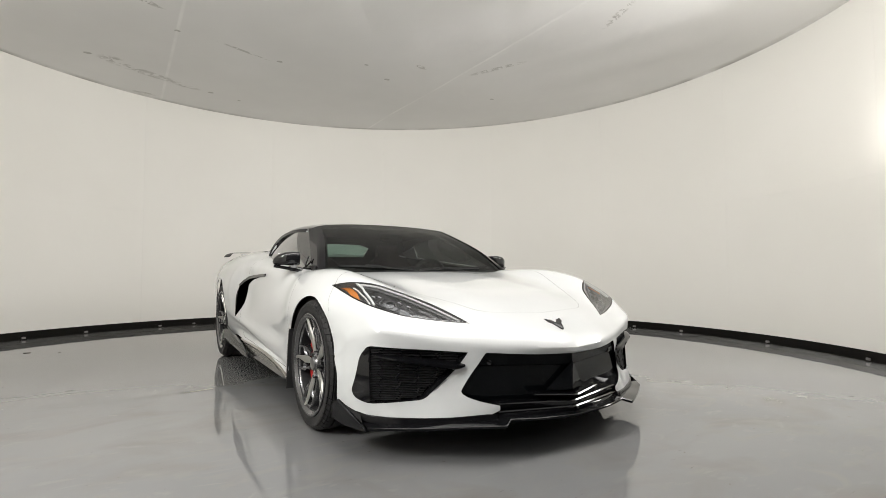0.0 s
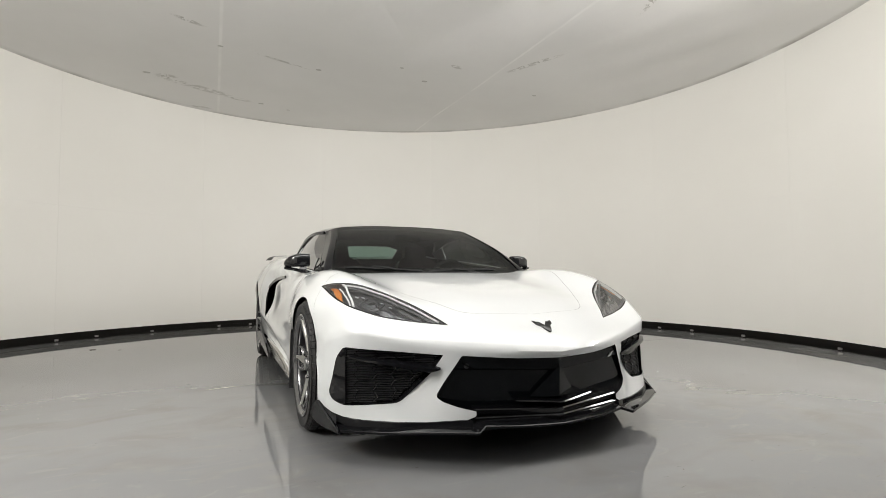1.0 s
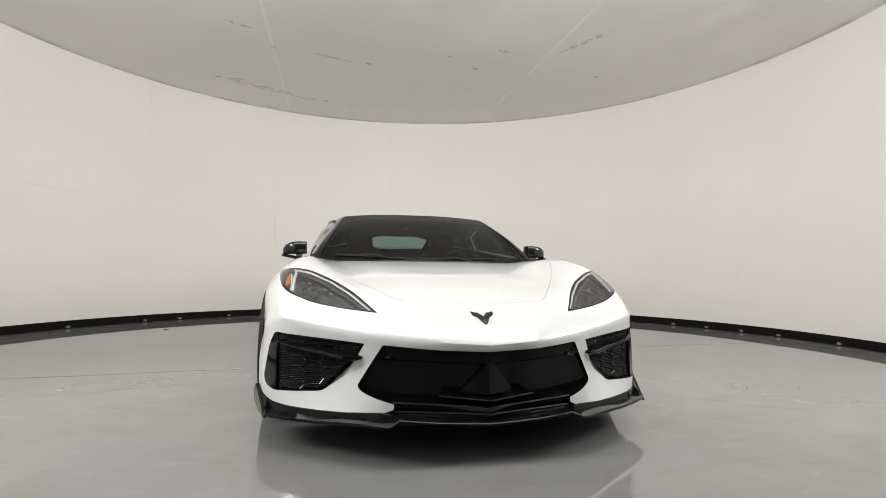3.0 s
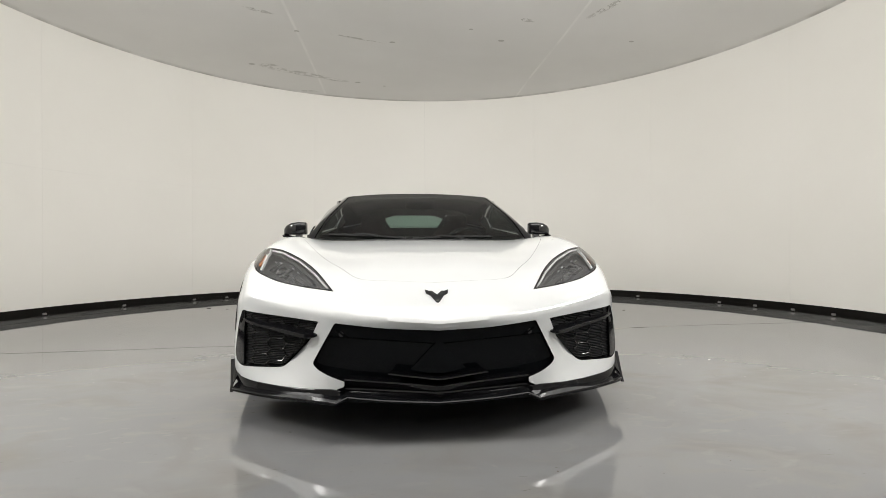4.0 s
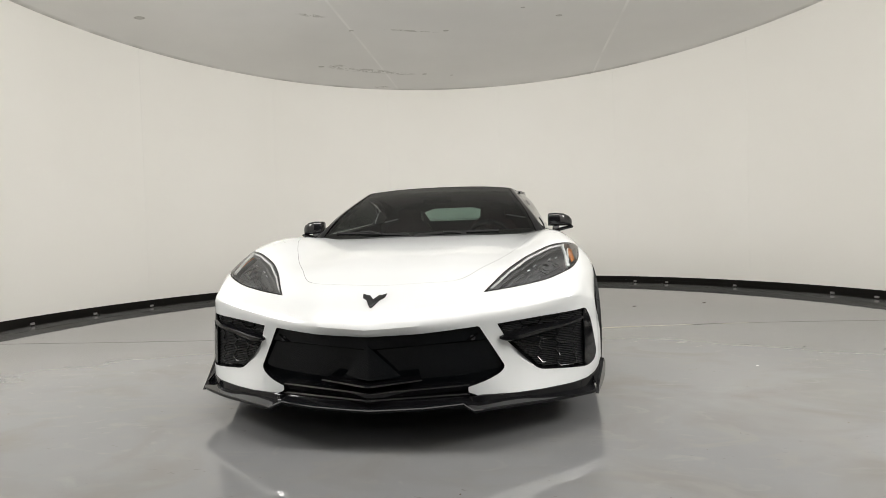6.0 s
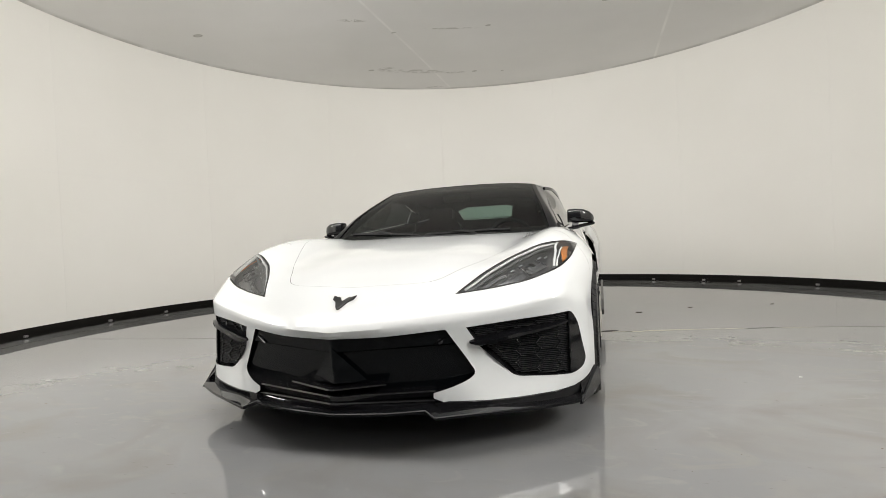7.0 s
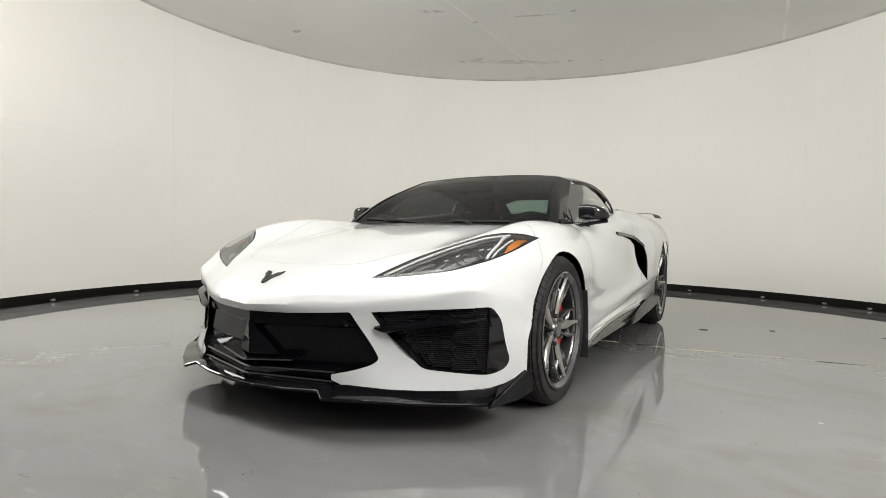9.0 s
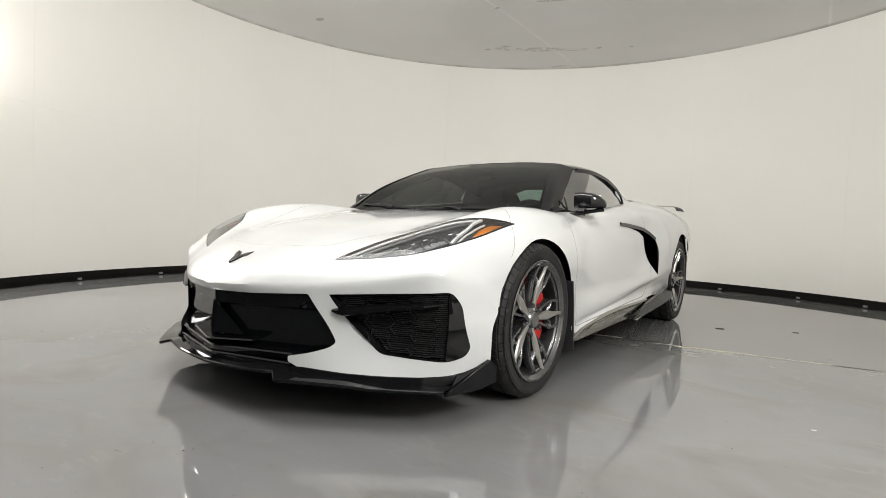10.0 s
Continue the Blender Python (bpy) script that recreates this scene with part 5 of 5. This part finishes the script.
# ---- mirrors ----
def build_mirror():
    rows = []
    for x, yc, zc, d, h in ((0.800, 0.755, 0.886, 0.030, 0.036), (0.806, 0.750, 0.887, 0.045, 0.042), (0.85, 0.748, 0.887, 0.052, 0.044), (0.90, 0.755, 0.884, 0.050, 0.041), (0.935, 0.768, 0.876, 0.040, 0.033), (0.955, 0.780, 0.868, 0.022, 0.020), (0.960, 0.784, 0.866, 0.004, 0.004)):
        row = []
        for k in range(24):
            a = 2 * math.pi * k / 24
            c, s = math.cos(a), math.sin(a)
            p = 0.48
            row.append((x, yc + d * math.copysign(abs(c) ** p, c), zc + h * math.copysign(abs(s) ** p, s)))
        rows.append(row)
    shell = grid_bm(rows, closed=True)
    shell.verts.ensure_lookup_table()
    shell.faces.new([shell.verts[k] for k in range(24)])
    bmesh.ops.recalc_face_normals(shell, faces=shell.faces[:])
    path = curve3([(0.775, 0.655, 0.800), (0.83, 0.690, 0.812), (0.89, 0.735, 0.826), (0.950, 0.770, 0.838)], 14)
    arm = sweep(path, [(-0.028, -0.006), (0.020, -0.010), (0.030, 0.002), (0.010, 0.010), (-0.024, 0.007)])
    neck = sweep(curve3([(0.845, 0.715, 0.815), (0.850, 0.735, 0.848)], 4), [(-0.02, -0.02), (0.02, -0.02), (0.02, 0.02), (-0.02, 0.02)], up=Vector((0, 1, 0)))
    glass = add_box(bmesh.new(), (0.115, 0.004, 0.066), pose(0.868, 0.802, 0.886), 0.002)
    for bm in (shell, arm, neck, glass):
        bmesh.ops.translate(bm, verts=bm.verts[:], vec=(-0.020, 0, 0))
    for flip in (False, True):
        f = mirrored if flip else (lambda b: b.copy())
        root = part("door_mirror", f(shell), GLOSS, car, "gloss black door mirror")
        part("mirror_arm", f(arm), GLOSS, root)
        part("mirror_neck", f(neck), GLOSS, root)
        part("mirror_glass", f(glass), CHROME, root)


build_mirror()

# ---- badge, wipers, window trims, tail wing ----
outline = [(0, 0), (0.0055, 0.002), (0.013, 0.016), (0.027, 0.048), (0.044, 0.062), (0.049, 0.090), (0.034, 0.083), (0.033, 0.080), (0.019, 0.080), (0.0095, 0.066), (0, 0.052)]
outline = outline + [(-x, y) for x, y in outline[-2:0:-1]]
slope = math.degrees(math.atan2(0.041, 0.080))
bm = plate(outline, 0.007, pose(0, -0.851, 0.527, slope + 1.5, 0, 0), 0.0015)
part("badge", bm, AERO, car, "black winged badge")


def screen_at(x, y, lift):
    hit = SCREEN_TREE.ray_cast(Vector((x, y, 2)), Vector((0, 0, -1)))[0]
    return (hit or Vector((x, y, 0.8))) + Vector((0, -0.5, 0.85)) * lift


screen_bm = bmesh.new()
screen_bm.from_mesh(screen.data)
SCREEN_TREE = BVHTree.FromBMesh(screen_bm)
screen_bm.free()
for x0, x1, y0, y1 in ((-0.60, -0.10, 0.475, 0.392), (-0.06, 0.46, 0.388, 0.435)):
    path = [screen_at(x0 + (x1 - x0) * k / 10, y0 + (y1 - y0) * k / 10 + 0.03, 0.007) for k in range(11)]
    arm = part("wiper", sweep(path, [(-0.005, -0.006), (0.005, -0.006), (0.003, 0.005), (-0.003, 0.005)]), DARK, car)
    mid = path[3]
    part("wiper_arm", sweep([mid + Vector((0.02, 0, 0.008)), mid + Vector((0.09, -0.015, 0.006)), mid + Vector((0.17, -0.05, -0.012))], [(-0.007, -0.004), (0.007, -0.004), (0.005, 0.006), (-0.005, 0.006)]), DARK, arm)
cowl = [[(x, 0.425 + 0.14 * (x / 0.73) ** 2 - 0.03, 0.796), (x, 0.45 + 0.13 * (x / 0.73) ** 2, 0.790), (x, 0.52 + 0.10 * (x / 0.73) ** 2, 0.775)] for x in np.linspace(-0.74, 0.74, 31)]
part("cowl", thicken(grid_bm(cowl), 0.01), PLASTIC, car)

trim_path = curve3([(0.600, 1.180, 1.110), (0.630, 1.30, 1.112), (0.648, 1.50, 1.102), (0.660, 1.70, 1.068), (0.668, 1.82, 1.028), (0.690, 1.85, 0.985), (0.712, 1.82, 0.938)], 24)
both("window_trim", sweep(trim_path, [(-0.010, -0.008), (0.010, -0.008), (0.010, 0.008), (-0.010, 0.008)], up=Vector((1, 0, 0))), GLOSS)
quarter = thicken(panel([[(0.655, 1.80, 1.045), (0.645, 1.98, 1.025), (0.62, 2.20, 0.99)], [(0.685, 1.82, 0.99), (0.67, 2.0, 0.985), (0.64, 2.25, 0.98)], [(0.708, 1.82, 0.935), (0.695, 2.0, 0.95), (0.665, 2.3, 0.98)]]), 0.01)
both("rear_pillar", quarter, PAINT)
both("window_divider", sweep(curve3([(0.757, 0.70, 0.822), (0.745, 0.703, 0.86), (0.722, 0.725, 0.902)], 6), [(-0.003, -0.004), (0.003, -0.004), (0.003, 0.004), (-0.003, 0.004)], up=Vector((1, 0, 0))), DARK)
deck = thicken(whole(panel([[(0, 2.06, 0.925), (0, 2.18, 0.955), (0, 2.33, 0.972)], [(0.25, 2.06, 0.925), (0.25, 2.18, 0.955), (0.25, 2.33, 0.973)], [(0.42, 2.02, 0.99), (0.44, 2.18, 1.0), (0.46, 2.33, 0.985)], [(0.66, 2.0, 0.955), (0.66, 2.18, 0.972), (0.665, 2.33, 0.988)]])), 0.012)
part("tonneau", deck, PAINT, car)
wing_path = curve3([(-0.785, 3.44, 0.965), (-0.755, 3.46, 1.000), (-0.66, 3.49, 1.012), (-0.35, 3.52, 1.008), (0, 3.53, 1.006), (0.35, 3.52, 1.008), (0.66, 3.49, 1.012), (0.755, 3.46, 1.000), (0.785, 3.44, 0.965)], 41)
wing = part("tail_wing", sweep(wing_path, [(-0.050, -0.003), (0.045, 0.001), (0.048, 0.004), (0.0, 0.004), (-0.050, 0.0)]), AERO, car, "low black tail spoiler")
for s in (-0.55, 0, 0.55):
    part("wing_foot", add_box(bmesh.new(), (0.14, 0.07, 0.07), pose(s, 3.50, 0.970), 0.01), PAINT, wing)

# ---- cabin ----
dash = [[(x, 0.50, 0.765), (x, 0.62, 0.80), (x, 0.80, 0.815), (x, 0.92, 0.80), (x, 0.96, 0.74), (x, 0.93, 0.55)] for x in np.linspace(-0.70, 0.70, 15)]
part("dashboard", thicken(grid_bm(dash), 0.02), CABIN, car)
part("cabin_floor", add_box(bmesh.new(), (1.45, 1.7, 0.03), pose(0, 1.25, 0.20), 0.005), CABIN, car)
both("door_card", thicken(grid_bm([[(0.74 + 0.02 * math.sin(k), y, z) for y in (0.55, 0.9, 1.3, 1.7, 2.05)] for k, z in enumerate((0.22, 0.5, 0.72, 0.84))]), 0.02), CABIN)
bulk = bmesh.new()
outer = [(-0.70, 0.2), (0.70, 0.2), (0.70, 0.93), (0.62, 1.02), (0.52, 1.13), (0.0, 1.175), (-0.52, 1.13), (-0.62, 1.02), (-0.70, 0.93)]
hole = [(-0.222, 0.944), (0.222, 0.944), (0.276, 1.030), (0.186, 1.062), (-0.186, 1.062), (-0.276, 1.030)]
ov = [bulk.verts.new((x, 2.05, z)) for x, z in outer]
hv = [bulk.verts.new((x, 2.05, z)) for x, z in hole]
edges = [bulk.edges.new((a, b)) for ring in (ov, hv) for a, b in zip(ring, ring[1:] + ring[:1])]
bmesh.ops.triangle_fill(bulk, use_beauty=True, use_dissolve=False, edges=edges)
part("bulkhead", thicken(bulk, 0.02), CABIN, car)
win = bmesh.new()
win.faces.new([win.verts.new((x, 2.065, z)) for x, z in hole])
part("rear_window", win, REAR_GLASS, car, "small green-tinted rear window")
part("headliner", thicken(whole(panel([[(x * 0.97, y, z - 0.03) for x, y, z in row] for row in ROOF[:4]])), 0.01), CABIN, car)


def build_seat(x):
    def pad(stations):
        rows = []
        for y, z, w, d in stations:
            rows.append([(x - w, y, z), (x - w * 0.9, y - d, z + d * 0.4), (x - w * 0.45, y - d * 0.55, z + d * 0.2), (x, y - d * 0.5, z + d * 0.2), (x + w * 0.45, y - d * 0.55, z + d * 0.2), (x + w * 0.9, y - d, z + d * 0.4), (x + w, y, z), (x, y + 0.08, z)])
        bm = grid_bm(rows, closed=True)
        bm.verts.ensure_lookup_table()
        bm.faces.new([bm.verts[k] for k in range(8)])
        bm.faces.new([bm.verts[len(bm.verts) - 1 - k] for k in range(8)])
        bmesh.ops.recalc_face_normals(bm, faces=bm.faces[:])
        return bm

    back = part("seat", pad([(1.55, 0.42, 0.22, 0.08), (1.66, 0.60, 0.26, 0.10), (1.76, 0.80, 0.25, 0.09), (1.81, 0.90, 0.18, 0.06), (1.83, 0.93, 0.12, 0.05), (1.86, 1.02, 0.11, 0.05), (1.87, 1.05, 0.08, 0.02)]), SUEDE, car, "dark leather bucket seat")
    part("seat_cushion", add_box(bmesh.new(), (0.48, 0.50, 0.16), pose(x, 1.35, 0.36, 8, 0, 0), 0.05, 3), SUEDE, back)


build_seat(-0.37)
build_seat(0.37)
ring = [[Vector((0.37 + (0.165 + 0.016 * math.cos(b)) * math.cos(a), 1.02 + 0.016 * math.sin(b), 0.74 + (0.155 + 0.016 * math.cos(b)) * math.sin(a))) for b in (2 * math.pi * k / 8 for k in range(8))] for a in (2 * math.pi * j / 32 for j in range(33))]
bm = grid_bm(ring, closed=True)
bmesh.ops.remove_doubles(bm, verts=bm.verts[:], dist=1e-5)
steer = part("steering_wheel", bm, CABIN, car)
part("steering_hub", add_box(bmesh.new(), (0.30, 0.03, 0.07), pose(0.37, 1.02, 0.74), 0.02), CABIN, steer)
part("rear_view_mirror", add_box(bmesh.new(), (0.20, 0.03, 0.055), pose(0, 0.985, 1.065, 20, 0, 0), 0.015, 3), GLOSS, car)
